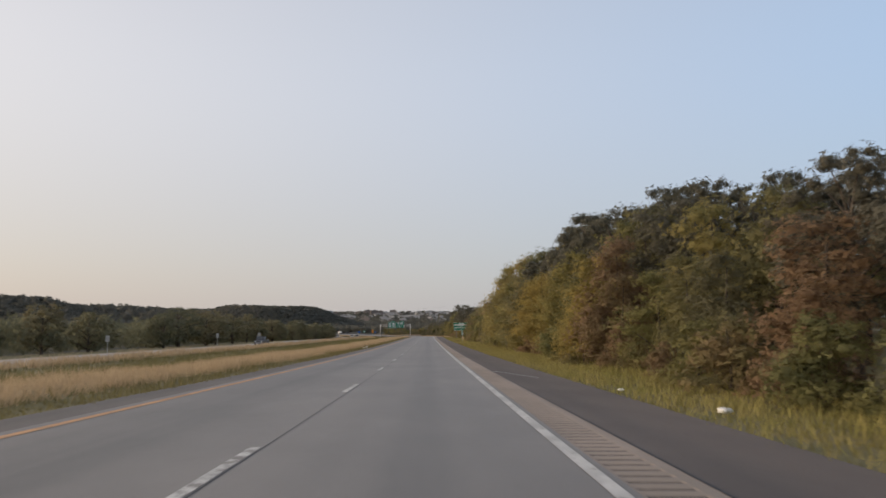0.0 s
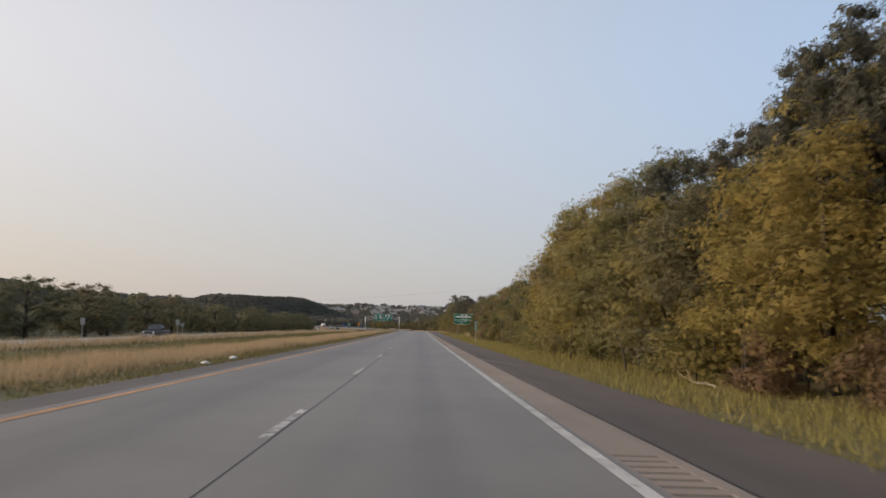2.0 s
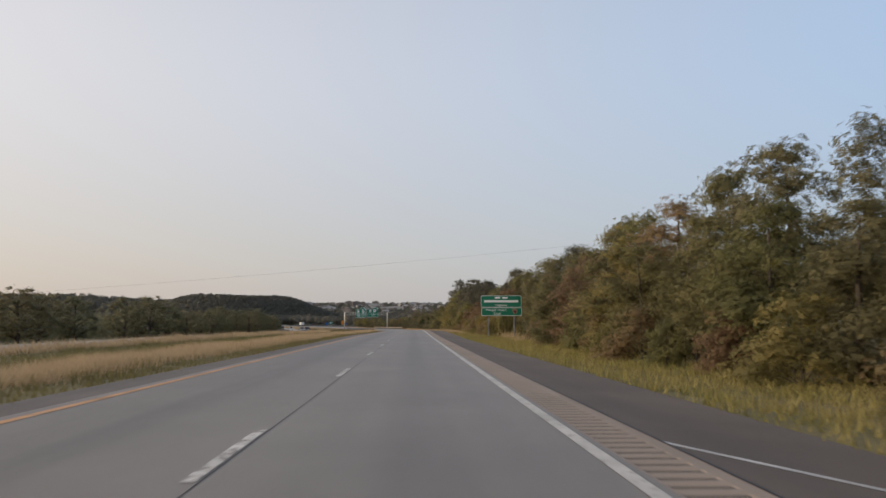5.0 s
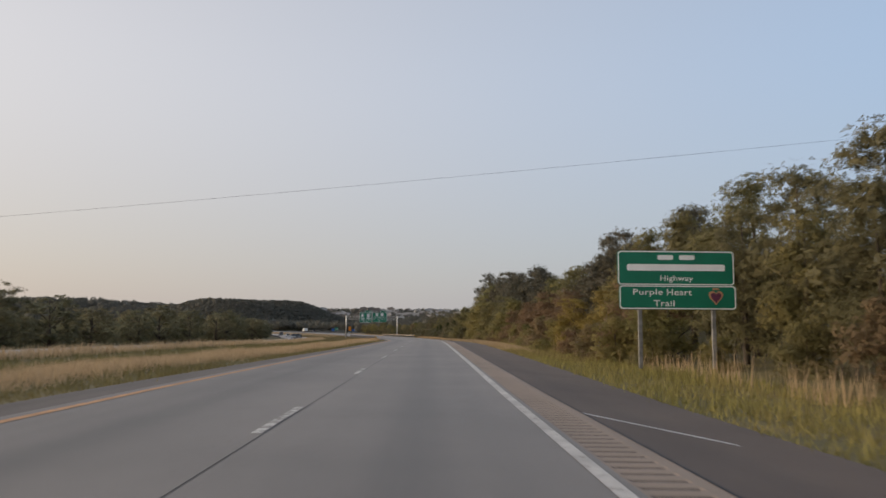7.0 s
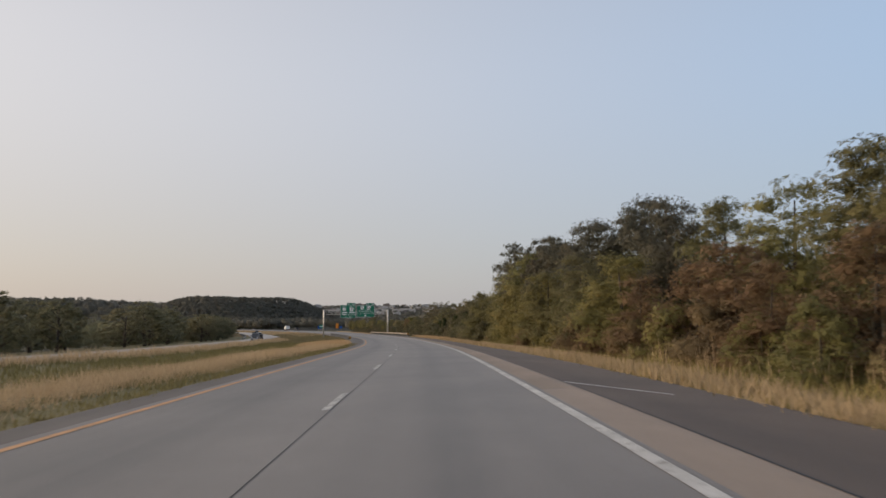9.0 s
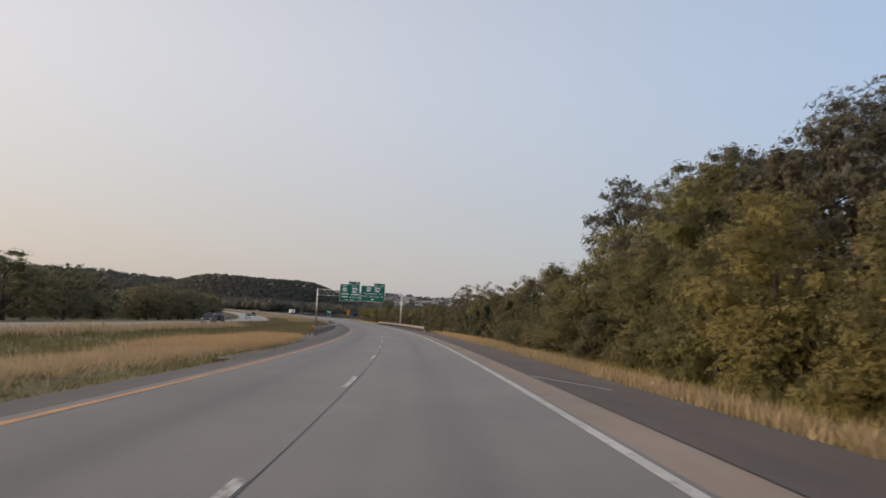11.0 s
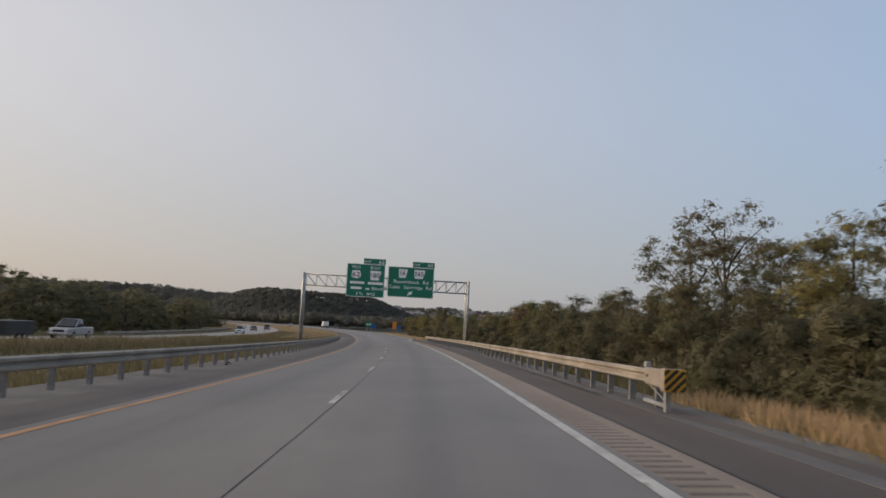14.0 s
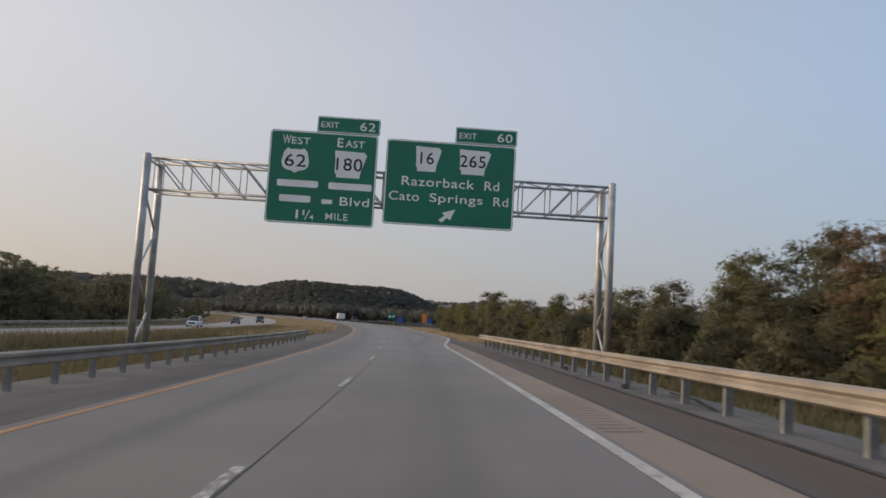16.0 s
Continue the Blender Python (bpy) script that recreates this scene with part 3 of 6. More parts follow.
ramp = part("exit_ramp", slab("exit_ramp", 540, 860, -5.0, 0.6, 0.0, CONCRETE, step=8, cols=4, z_of=ramp_z, lat_of=ramp_lat), CONCRETE, None, "concrete exit ramp leaving the highway", kind="structure", category="road")
part("slowing_lane", slab("slowing_lane", 508, 540, -2.3, 0.22, 0.0, CONCRETE, step=4, cols=2, z_of=ramp_z, lat_of=ramp_lat), CONCRETE, ramp, "concrete slowing lane widening out of the highway")
part("ramp_edge_line", strip_mesh("ramp_edge_line", strip(506, 860, [-0.09, 0.09], [0.006, 0.006], 3, ramp_z, ramp_lat), WHITE_LINE), WHITE_LINE, ramp)

# ---- opposite carriageway ----
def opp_z(s, lat):
    return at_s(s, RZ) + opp_drop(s)


opp = part("opposite_road", slab("opposite_road", -80, 1250, -5.6, 5.6, 0.0, OPP_PAVE, step=8, cols=3, z_of=opp_z, lat_of=opp_lat), OPP_PAVE, None, "pale concrete opposite carriageway", kind="structure", category="road")
part("opposite_edge_line", strip_mesh("opposite_edge_line", strip(-80, 1250, [-3.8, -3.64], [0.004, 0.004], 8, opp_z, opp_lat), WHITE_LINE), WHITE_LINE, opp)
part("opposite_yellow_line", strip_mesh("opposite_yellow_line", strip(-80, 1250, [3.6, 3.76], [0.004, 0.004], 8, opp_z, opp_lat), YELLOW_LINE), YELLOW_LINE, opp)


# ---- trees ----
ICO = np.array([(-1, 1.618, 0), (1, 1.618, 0), (-1, -1.618, 0), (1, -1.618, 0), (0, -1, 1.618), (0, 1, 1.618), (0, -1, -1.618), (0, 1, -1.618), (1.618, 0, -1), (1.618, 0, 1), (-1.618, 0, -1), (-1.618, 0, 1)]) / 1.902
ICO_F = np.array([(0, 11, 5), (0, 5, 1), (0, 1, 7), (0, 7, 10), (0, 10, 11), (1, 5, 9), (5, 11, 4), (11, 10, 2), (10, 7, 6), (7, 1, 8), (3, 9, 4), (3, 4, 2), (3, 2, 6), (3, 6, 8), (3, 8, 9), (4, 9, 5), (2, 4, 11), (6, 2, 10), (8, 6, 7), (9, 8, 1)])


def leaves(blobs, count, size, seed, droop=0.3, inner=0.72, core=0.34):
    """Small folded leaf sprays on the skins of many overlapping lobes."""
    r = np.random.RandomState(seed)
    b = np.array(blobs, float)
    wgt = b[:, 3] ** 2
    pick = r.choice(len(b), count, p=wgt / wgt.sum())
    d = r.normal(size=(count, 3))
    d /= np.linalg.norm(d, axis=1)[:, None]
    d[:, 2] = np.where(d[:, 2] < -0.5, -d[:, 2] * 0.3, d[:, 2])
    deep_in = r.rand(count) < 0.22
    rad = b[pick, 3] * np.where(deep_in, r.uniform(0.35, inner, count), inner + (1.14 - inner) * r.rand(count) ** 0.6)
    c = b[pick, :3] + d * rad[:, None] * np.array([1, 1, 0.82])
    c += r.normal(size=c.shape) * 0.06
    n = d + r.normal(size=d.shape) * 0.5
    n[:, 2] += 0.35
    n /= np.linalg.norm(n, axis=1)[:, None]
    t = np.cross(n, r.normal(size=n.shape))
    t /= np.linalg.norm(t, axis=1)[:, None]
    u = np.cross(n, t)
    s = size * (np.where(deep_in, 0.9, 0.6) + 0.6 * r.rand(count))[:, None]
    q = np.stack([c - t * s - u * s * 0.55, c + t * s * 0.95 - u * s * 0.35 - n * s * droop * 0.4, c + u * s * 0.95 + n * s * droop * 0.3], 1)
    g = Geo()
    g.v = q.reshape(-1, 3).tolist()
    g.f = [(3 * i, 3 * i + 1, 3 * i + 2) for i in range(count)]
    # the leaves of a lobe turn outwards with it, so that light models the lobe more than the single leaf
    out = d * 0.85 + n * 0.35 + np.array([0, 0, 0.2])
    g.n = np.repeat(out / np.linalg.norm(out, axis=1)[:, None], 3, axis=0).tolist()
    if core:
        # closed leaf-coloured blobs added inside each lobe to block the view through
        for x, y, z, rr in blobs:
            g.add(np.array([x, y, z]) + ICO * (1 + r.uniform(-0.3, 0.3, (12, 1))) * rr * core * np.array([1, 1, 0.8]), ICO_F.tolist())
            g.n += ICO.tolist()
    return g


def lobes(r, h, base, width, n, taper=0.55, low=0.0):
    """Lobe centres that fill a crown from height base to h, widest a third of the way up."""
    out = []
    for i in range(n):
        v = (i + 0.5) / n
        z = base + (h - base) * (v * 0.93)
        prof = width * (1 - taper * v ** 1.6) * (0.62 + 0.38 * min(1.0, v * 3 + low))
        a = r.random() * 6.283
        d = prof * (0.30 + 0.55 * r.random())
        rr = prof * (0.36 + 0.26 * r.random())
        out.append((math.cos(a) * d, math.sin(a) * d, z, max(0.35, min(rr, h - z + 0.3))))
    out.append((0, 0, h - width * 0.30, width * 0.36))
    return out


def clumps(r, h, base, width, n):
    """Small leaf clumps through a rounded dome, with air between them."""
    out = []
    while len(out) < n:
        x, y, z = r.uniform(-1, 1), r.uniform(-1, 1), r.uniform(-0.75, 1)
        q = math.sqrt(x * x + y * y + z * z)
        if 0.45 < q < 1.0:
            half = (h - base) / 1.75
            out.append((x * width, y * width, base + half * (z + 0.75) * 0.98, width * r.uniform(0.13, 0.24)))
    return out


def trunk_geo(r, h, base, blobs, thick, limbs=6, stems=0):
    g = Geo()
    for i in range(stems):
        # slim side stems that come up round the foot
        a, d0, hh = r.uniform(0, 6.283), r.uniform(0.5, 2.4), r.uniform(2.0, 3.8)
        x, y, bx, by = d0 * math.cos(a), d0 * math.sin(a), r.uniform(-0.5, 0.5), r.uniform(-0.5, 0.5)
        g.tube([(x, y, -0.2), (x + bx * 0.3, y + by * 0.3, hh * 0.5), (x + bx, y + by, hh)], [0.045, 0.035, 0.012], 5, cap=False)
    lean = (r.uniform(-0.3, 0.3), r.uniform(-0.3, 0.3))
    top = h * 0.86
    pts = [(lean[0] * (z / top) ** 2 + r.uniform(-0.05, 0.05) * z / top, lean[1] * (z / top) ** 2, z) for z in (-0.4, 0.3, top * 0.25, top * 0.5, top * 0.75, top)]
    g.tube(pts, [thick * 1.5, thick * 1.1, thick * 0.9, thick * 0.65, thick * 0.4, thick * 0.15], 7)
    for b in sorted(blobs, key=lambda q: -q[3])[:limbs]:
        z0 = max(base * 0.6, b[2] - 1.4 - r.random())
        z0 = min(z0, top * 0.8)
        f = z0 / top
        p0 = Vector((lean[0] * f * f, lean[1] * f * f, z0))
        p1 = Vector(b[:3])
        mid = p0.lerp(p1, 0.5) + Vector((0, 0, 0.25))
        g.tube([p0, mid, p1], [thick * 0.4, thick * 0.25, thick * 0.08], 5, cap=False)
    return g


KINDS = {}


def tree_kind(key, n, h, base, width, lob, count, size, leaf, thick, taper=0.55, low=0.0, inner=0.72, bark=None, core=0.34, dome=False, stems=0):
    """Meshes of n trees of one kind, shared by all the trees that stand in the place."""
    out = []
    for i in range(n):
        r = random.Random(key + str(i))
        bl = clumps(r, h, base, width, lob) if dome else lobes(r, h, base, width, lob, taper, low)
        out.append((trunk_geo(r, h, base, bl, thick, 22 if dome else 6, stems).mesh("trunk", bark or BARK, True), leaves(bl, count, size, r.randrange(9999), inner=inner, core=core).mesh("crown", leaf)))
    KINDS[key] = (h, out)


tree_kind("broad", 4, 10.0, 0.8, 3.3, 40, 6600, 0.165, LEAF_MIX, 0.20, low=0.7, stems=5)
tree_kind("gold", 3, 10.0, 0.8, 3.3, 42, 10500, 0.128, LEAF_GOLD, 0.20, low=0.7, stems=5)
tree_kind("olive", 3, 10.0, 0.8, 3.1, 38, 6400, 0.165, LEAF_GREEN, 0.19, low=0.7, stems=5)
tree_kind("back", 3, 10.0, 2.0, 3.3, 30, 2400, 0.24, LEAF_MIX, 0.20)
tree_kind("backolive", 3, 10.0, 2.0, 3.2, 30, 2400, 0.24, LEAF_GREEN, 0.20)
tree_kind("dark", 3, 12.0, 3.0, 3.5, 36, 5200, 0.2, LEAF_OAK, 0.24)
tree_kind("shade", 3, 10.0, 0.8, 3.0, 38, 6400, 0.165, LEAF_SHADE, 0.19, low=0.7, stems=5)
tree_kind("rust", 2, 8.0, 0.4, 2.7, 30, 5600, 0.15, LEAF_RUST, 0.15, low=0.8)
tree_kind("open", 3, 12.0, 4.6, 3.3, 120, 7600, 0.165, LEAF_OAK, 0.22, inner=0.35, core=0.0, dome=True)
tree_kind("oak", 3, 12.0, 3.4, 3.6, 150, 8200, 0.18, LEAF_OAK, 0.26, inner=0.4, core=0.5, dome=True)
tree_kind("thin", 3, 9.0, 1.6, 2.7, 95, 5200, 0.115, LEAF_SHADE, 0.12, inner=0.3, core=0.0, dome=True)
tree_kind("bush", 4, 3.2, 0.0, 1.9, 16, 2300, 0.15, LEAF_MIX, 0.06, low=1.0)
tree_kind("rustbush", 2, 2.6, 0.0, 1.6, 14, 2000, 0.14, LEAF_RUST, 0.05, low=1.0)
tree_kind("shadebush", 3, 3.2, 0.0, 1.9, 16, 2300, 0.15, LEAF_SHADE, 0.06, low=1.0)
tree_kind("cedar", 2, 5.0, 0.2, 1.25, 22, 2200, 0.12, LEAF_CEDAR, 0.10, taper=0.95, low=1.0)
tree_kind("far", 4, 9.0, 0.5, 3.5, 120, 4600, 0.2, LEAF_FAR, 0.2, inner=0.4, core=0.5, dome=True)

LABELS = {
    "broad": ("tree", "tall roadside tree with green and yellowing autumn leaves", "tree"),
    "gold": ("tree", "tall roadside tree turning golden olive in autumn", "tree"),
    "olive": ("tree", "dense olive-green roadside tree at the wood's edge", "tree"),
    "back": ("tree", "tall green and yellowing tree rising behind the wood's edge", "tree"),
    "backolive": ("tree", "tall olive-green tree rising behind the wood's edge", "tree"),
    "dark": ("tree", "tall oak with dark grey-green crown above the wood", "tree"),
    "shade": ("tree", "grey-green tree of the wood's edge before the guardrail", "tree"),
    "rust": ("tree", "roadside tree with rusty brown drying leaves", "tree"),
    "oak": ("tree", "dark oak with a rounded clumpy crown above the wood", "tree"),
    "open": ("tree", "tall oak with an open crown showing sky between its leaves", "tree"),
    "thin": ("tree", "slender tree with a thin feathery crown", "tree"),
    "bush": ("bush", "leafy green and yellow bush at the wood's edge", "bush"),
    "shadebush": ("bush", "dull grey-green bush behind the guardrail", "bush"),
    "rustbush": ("bush", "low russet bush beside the mown verge", "bush"),
    "cedar": ("cedar_tree", "small dark conical cedar at the wood's edge", "cedar tree"),
    "far": ("tree", "dark green tree beyond the opposite carriageway", "tree"),
}


def plant(key, s, lat, height, rnd, wide=1.0):
    h, kinds = KINDS[key]
    trunk, crown = kinds[rnd.randrange(len(kinds))]
    k = height / h
    name, label, cat = LABELS[key]
    x, y, z = spot(s, lat)
    ob = thing(name, pose(x, y, z, 0, 0, rnd.uniform(0, 360)) @ Matrix.Diagonal((k * wide, k * wide, k, 1)), label, cat, "trees along the highway" if "bush" not in key else "bushes along the wood")
    part("trunk", trunk, None, ob)
    part("crown", crown, None, ob)
    return ob


# the height of the wood's crest above the pavement, along the right side, and the lat at which it stands
CREST_S = [10, 25, 35, 41, 55, 66, 72, 90, 100, 107, 114, 123, 131, 136, 140, 146, 154, 164, 178, 191, 208, 220, 231, 244, 257, 275, 289, 302, 310, 331, 340, 348, 356, 364, 371, 380, 389, 396, 403, 412, 422, 432, 445, 452, 468, 482, 499, 511, 541, 568]
CREST_H = [9.2, 9.2, 8.9, 9.5, 12.3, 13.0, 11.8, 13.2, 14.3, 14.6, 16.4, 15.8, 15.2, 11.0, 10.4, 11.2, 9.8, 8.8, 9.8, 10.0, 9.6, 8.8, 9.2, 9.8, 9.2, 8.6, 8.6, 8.0, 10.6, 12.0, 10.8, 11.8, 11.0, 12.6, 11.0, 11.0, 8.0, 9.0, 8.0, 6.4, 7.6, 7.4, 6.2, 5.4, 5.6, 6.4, 6.4, 5.4, 5.6, 6.0]


def crest_lat(s):
    return float(np.interp(s, [0, 50, 90, 135, 160, 390, 420, 640], [17.5, 18.5, 19.5, 19.5, 19.0, 19.5, 16.5, 18.0]))


def crest(s, lat):
    """Height over the pavement at which a tree at lat just meets the crest line, seen from the lane."""
    return float(np.interp(s, CREST_S, CREST_H)) * (lat - 1.6) / 17.4


def wood_edge(s):
    """Lat of the foot of the wood."""
    return float(np.interp(s, [0, 60, 110, 140, 200, 260, 340, 420, 520, 620], [13.2, 13.6, 14.0, 14.2, 13.6, 13.2, 13.0, 12.2, 12.6, 16.0]))


def plant_to(key, s, lat, top, rnd, wide=1.0):
    """Plant a tree whose top stands at that height over the pavement."""
    return plant(key, s, lat, max(2.4, (top - float(ground_z(s, lat) - at_s(s, RZ))) * 0.985), rnd, wide)


rng = random.Random(11)
RUST_SPANS = ((30, 44), (196, 226), (236, 262), (268, 300))
s = 12.0
while s < 580:
    lat = wood_edge(s) + rng.uniform(0.7, 2.2)
    key = rng.choice(["broad", "broad", "olive", "broad", "olive", "olive"] if s < 250 else ["olive", "broad", "olive", "olive", "rust"] if s < 330 else ["olive", "broad", "olive"])
    if any(a < s < b for a, b in RUST_SPANS) and rng.random() < 0.6:
        key = "rust"
    if 46 <= s < 49.5:
        key = "rust"
    elif s < 46:
        key = rng.choice(["olive", "shade", "broad", "rust"])
    elif 49.5 <= s < 88:
        key = rng.choice(["gold", "gold", "olive"])
    if 368 < s < 640 and rng.random() < 0.85:
        key = "shade"
    if 243 < s < 268:
        key = rng.choice(["gold", "broad", "rust"])
    share = rng.uniform(0.60, 0.92)
    if 88 < s < 135:
        key, share = rng.choice(["gold", "broad", "broad", "olive"]), rng.uniform(0.80, 0.94)
        lat = min(lat, 14.8) + max(0.0, (s - 112) / 11)
    if s > 440:
        share = rng.uniform(0.72, 0.98)
    if 23 < s < 29:
        pass
    elif not 217 < s < 239:
        plant_to(key, s, lat, crest(s, lat) * share, rng, rng.uniform(1.1, 1.4))
    else:
        plant_to(key, s, lat + 2.6, crest(s, lat + 2.6) * share, rng, rng.uniform(0.9, 1.0))
    s += rng.uniform(4.2, 5.4)
rng = random.Random(23)
s = 13.0
while s < 640:
    lat = crest_lat(s) + rng.uniform(-1.2, 1.2)
    key = rng.choice(["dark", "oak"]) if (s < 108 or 258 < s < 390) and rng.random() < 0.75 else rng.choice(["back", "backolive", "backolive"])
    if not 122 < s < 135:
        plant_to(key, s, lat, crest(s, lat) * (rng.uniform(0.90, 0.99) if 90 < s < 122 else rng.uniform(0.98, 1.06)), rng, rng.uniform(1.0, 1.2))
    s += rng.uniform(6.0, 7.6)
for s, lat, top, key, wide in (
    (128.5, 16.6, 14.5, "gold", 0.7), (122.5, 17.5, 14.5, "gold", 0.75), (117, 18.0, 14.6, "broad", 0.8), (76, 19.6, 15.0, "oak", 1.0), (80.5, 20.4, 14.8, "oak", 0.95), (72, 20.6, 14.0, "oak", 0.9), (61, 23.0, 14.9, "oak", 0.9), (56, 22.4, 14.0, "oak", 0.9), (51, 22.8, 13.4, "oak", 0.85), (45, 23.0, 11.7, "oak", 0.9), (39.5, 22.6, 11.2, "oak", 0.9), (33.5, 22.6, 10.8, "oak", 0.9), (67, 22.6, 14.2, "oak", 0.85),
    (149, 19.5, 13.2, "backolive", 0.8), (142.5, 20.5, 12.4, "backolive", 0.75), (452, 15.0, 5.2, "shade", 1.1), (457, 15.5, 5.2, "shade", 1.1), (48.0, 14.6, 8.4, "rust", 1.0), (52, 18.0, 11.0, "dark", 0.9), (58, 18.5, 11.4, "back", 0.9), (152, 20.2, 11.2, "open", 0.7),
    (292, 35.0, 17.6, "dark", 0.9), (298, 37.0, 18.8, "dark", 0.9), (305, 38.0, 18.0, "dark", 0.9), (286, 34.0, 14.5, "open", 0.9),
    (350, 19.5, 12.2, "oak", 0.8), (353.5, 19.0, 11.2, "open", 0.7), (326, 22.0, 12.8, "oak", 0.9),
    (397.5, 15.8, 7.4, "shade", 1.1), (402, 16.5, 7.6, "thin", 1.2), (400, 16.0, 7.8, "thin", 1.0), (443.5, 16.0, 8.8, "thin", 1.1), (418.4, 16.0, 7.4, "thin", 1.3), (408.5, 16.0, 5.8, "shade", 1.0), (388.5, 23.2, 17.6, "open", 0.8), (379, 26.0, 17.2, "oak", 0.85), (371, 25.5, 16.6, "oak", 0.85), (362, 21.5, 13.6, "oak", 0.9),
    (439.3, 16.0, 8.8, "thin", 1.2), (431, 15.4, 6.0, "thin", 1.0), (425, 16.5, 8.4, "thin", 1.0),
    (394, 13.0, 4.4, "cedar", 1.0), (404, 12.2, 4.0, "cedar", 1.0), (383, 13.2, 4.6, "cedar", 1.0), (412, 12.4, 3.6, "cedar", 1.0),
    (463, 15.0, 5.3, "shade", 1.2), (473, 15.2, 5.3, "shade", 1.3), (483, 15.4, 5.7, "broad", 1.2), (489, 15.8, 5.9, "shade", 1.3), (495, 16.0, 5.6, "olive", 1.2), (270, 20.0, 11.2, "dark", 0.9), (275, 20.0, 11.4, "dark", 0.8), (280, 21.0, 9.0, "dark", 0.8), (90, 19.5, 13.4, "dark", 0.9), (288, 20.0, 7.6, "dark", 0.8),
    (485, 14.6, 5.2, "rust", 0.9), (574, 18.0, 7.2, "shade", 1.0), (584, 19.0, 7.4, "shade", 1.0), (594, 20.0, 8.0, "shade", 1.0), (86, 21.5, 16.6, "oak", 0.95), (90.5, 21.8, 16.0, "oak", 0.9),
):
    plant_to(key, s, lat, top, rng, wide)
rng = random.Random(37)
s = 14.0
while s < 610:
    plant("rustbush" if rng.random() < 0.25 and s < 350 else "shadebush" if s > 360 else "bush", s, wood_edge(s) + rng.uniform(-0.9, 0.6) + (2.4 if 212 < s < 240 else 0.0), rng.uniform(1.4, 3.2), rng, rng.uniform(0.9, 1.3))
    s += rng.uniform(4.0, 6.5) if s < 400 else rng.uniform(2.6, 4.2)

# trees beyond the opposite carriageway
s = 55.0
while s < 690:
    base = float(opp_lat(s)) - rng.uniform(15, 24)
    h = float(np.interp(s, [50, 150, 230, 300, 400, 560, 634, 680], [7.0, 8.6, 9.0, 7.5, 8.5, 9.6, 8.6, 6.0])) * rng.uniform(0.82, 1.1)
    plant("far", s, base, h, rng, rng.uniform(1.1, 1.6))
    s += rng.uniform(9.0, 14.0) if s < 470 else rng.uniform(6.5, 9.0)


def canopy(name, places, label, leafy=False, mat=None, seed=3):
    """Woodland too far or too deep to count: one mesh of many ragged crowns."""
    r = np.random.RandomState(seed)
    pl = np.array(places, float)
    n = len(pl)
    jit = 1 + r.uniform(-0.42, 0.42, size=(n, 12, 1))
    v = pl[:, None, :3] + ICO[None] * jit * pl[:, None, 3:4] * np.array([1, 1, 0.85])
    f = (ICO_F[None] + 12 * np.arange(n)[:, None, None]).reshape(-1, 3)
    if leafy:
        # sprays of leaves in place of closed crowns
        k = 26
        d = r.normal(size=(n, k, 3))
        d /= np.linalg.norm(d, axis=2)[:, :, None]
        c = pl[:, None, :3] + d * pl[:, None, 3:4] * r.uniform(0.35, 1.0, (n, k, 1)) * np.array([1, 1, 0.85])
        v = c[:, :, None, :] + r.normal(size=(n, k, 3, 3)) * pl[:, None, None, 3:4] * 0.27
        f = np.arange(n * k * 3).reshape(-1, 3)
    me = bpy.data.meshes.new(name)
    me.from_pydata(v.reshape(-1, 3).tolist(), [], f.tolist())
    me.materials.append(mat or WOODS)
    if not leafy:
        me.polygons.foreach_set("use_smooth", [True] * len(me.polygons))
    ob = new(name, me)
    return tagged(ob, label, "woods", kind="stuff")


def scatter_woods(seed):
    r = np.random.RandomState(seed)
    out = []
    # slopes of the near hill to the left, of the far hill, the valley floor and the ridge
    for x0, x1, y0, y1, size, need in ((-900, -130, 560, 1130, 4.6, 0.0), (-720, 20, 1400, 1930, 5.0, 0.0), (-420, 420, 620, 1500, 5.0, 0.55), (-2300, 400, 2150, 3300, 20.0, 0.15), (-1500, 800, 3300, 3800, 22.0, 0.25)):
        n = int((x1 - x0) * (y1 - y0) / (size * size * 2.2))
        x, y = r.uniform(x0, x1, n), r.uniform(y0, y1, n)
        keep = r.rand(n) > need
        i = np.argmin((RX[None, ::4] - x[:, None]) ** 2 + (RY[None, ::4] - y[:, None]) ** 2, axis=1) * 4
        p = RPSI[i]
        lat = np.cos(p) * (x - RX[i]) + np.sin(p) * (y - RY[i])
        keep &= ~((lat > -62) & (lat < 22) & (SG[i] < 1240)) & ~((SG[i] > 480) & (SG[i] < 900) & (lat > 0) & (lat < 80))
        for a, b, s, la in zip(x[keep], y[keep], SG[i][keep], lat[keep]):
            w = max(float(smooth(70, 240, abs(la))), float(smooth(1250, 1450, s)))
            zz = float(ground_z(s, la)) if w < 1 else float(hills(a, b))
            if size > 15 and -9.0 < math.degrees(math.atan2(a, b)) < 3.2:
                # gardens and streets of the town: few trees
                if r.rand() > 0.85:
                    continue
                rad = size * r.uniform(0.25, 0.5)
                out.append((a, b, zz + rad * 0.6, rad))
                continue
            rad = size * r.uniform(0.55, 1.05)
            out.append((a, b, zz + rad * 0.45 + (r.uniform(3.2, 6.0) if size < 9 else 4.0), rad))
    return out


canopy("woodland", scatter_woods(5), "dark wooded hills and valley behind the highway")

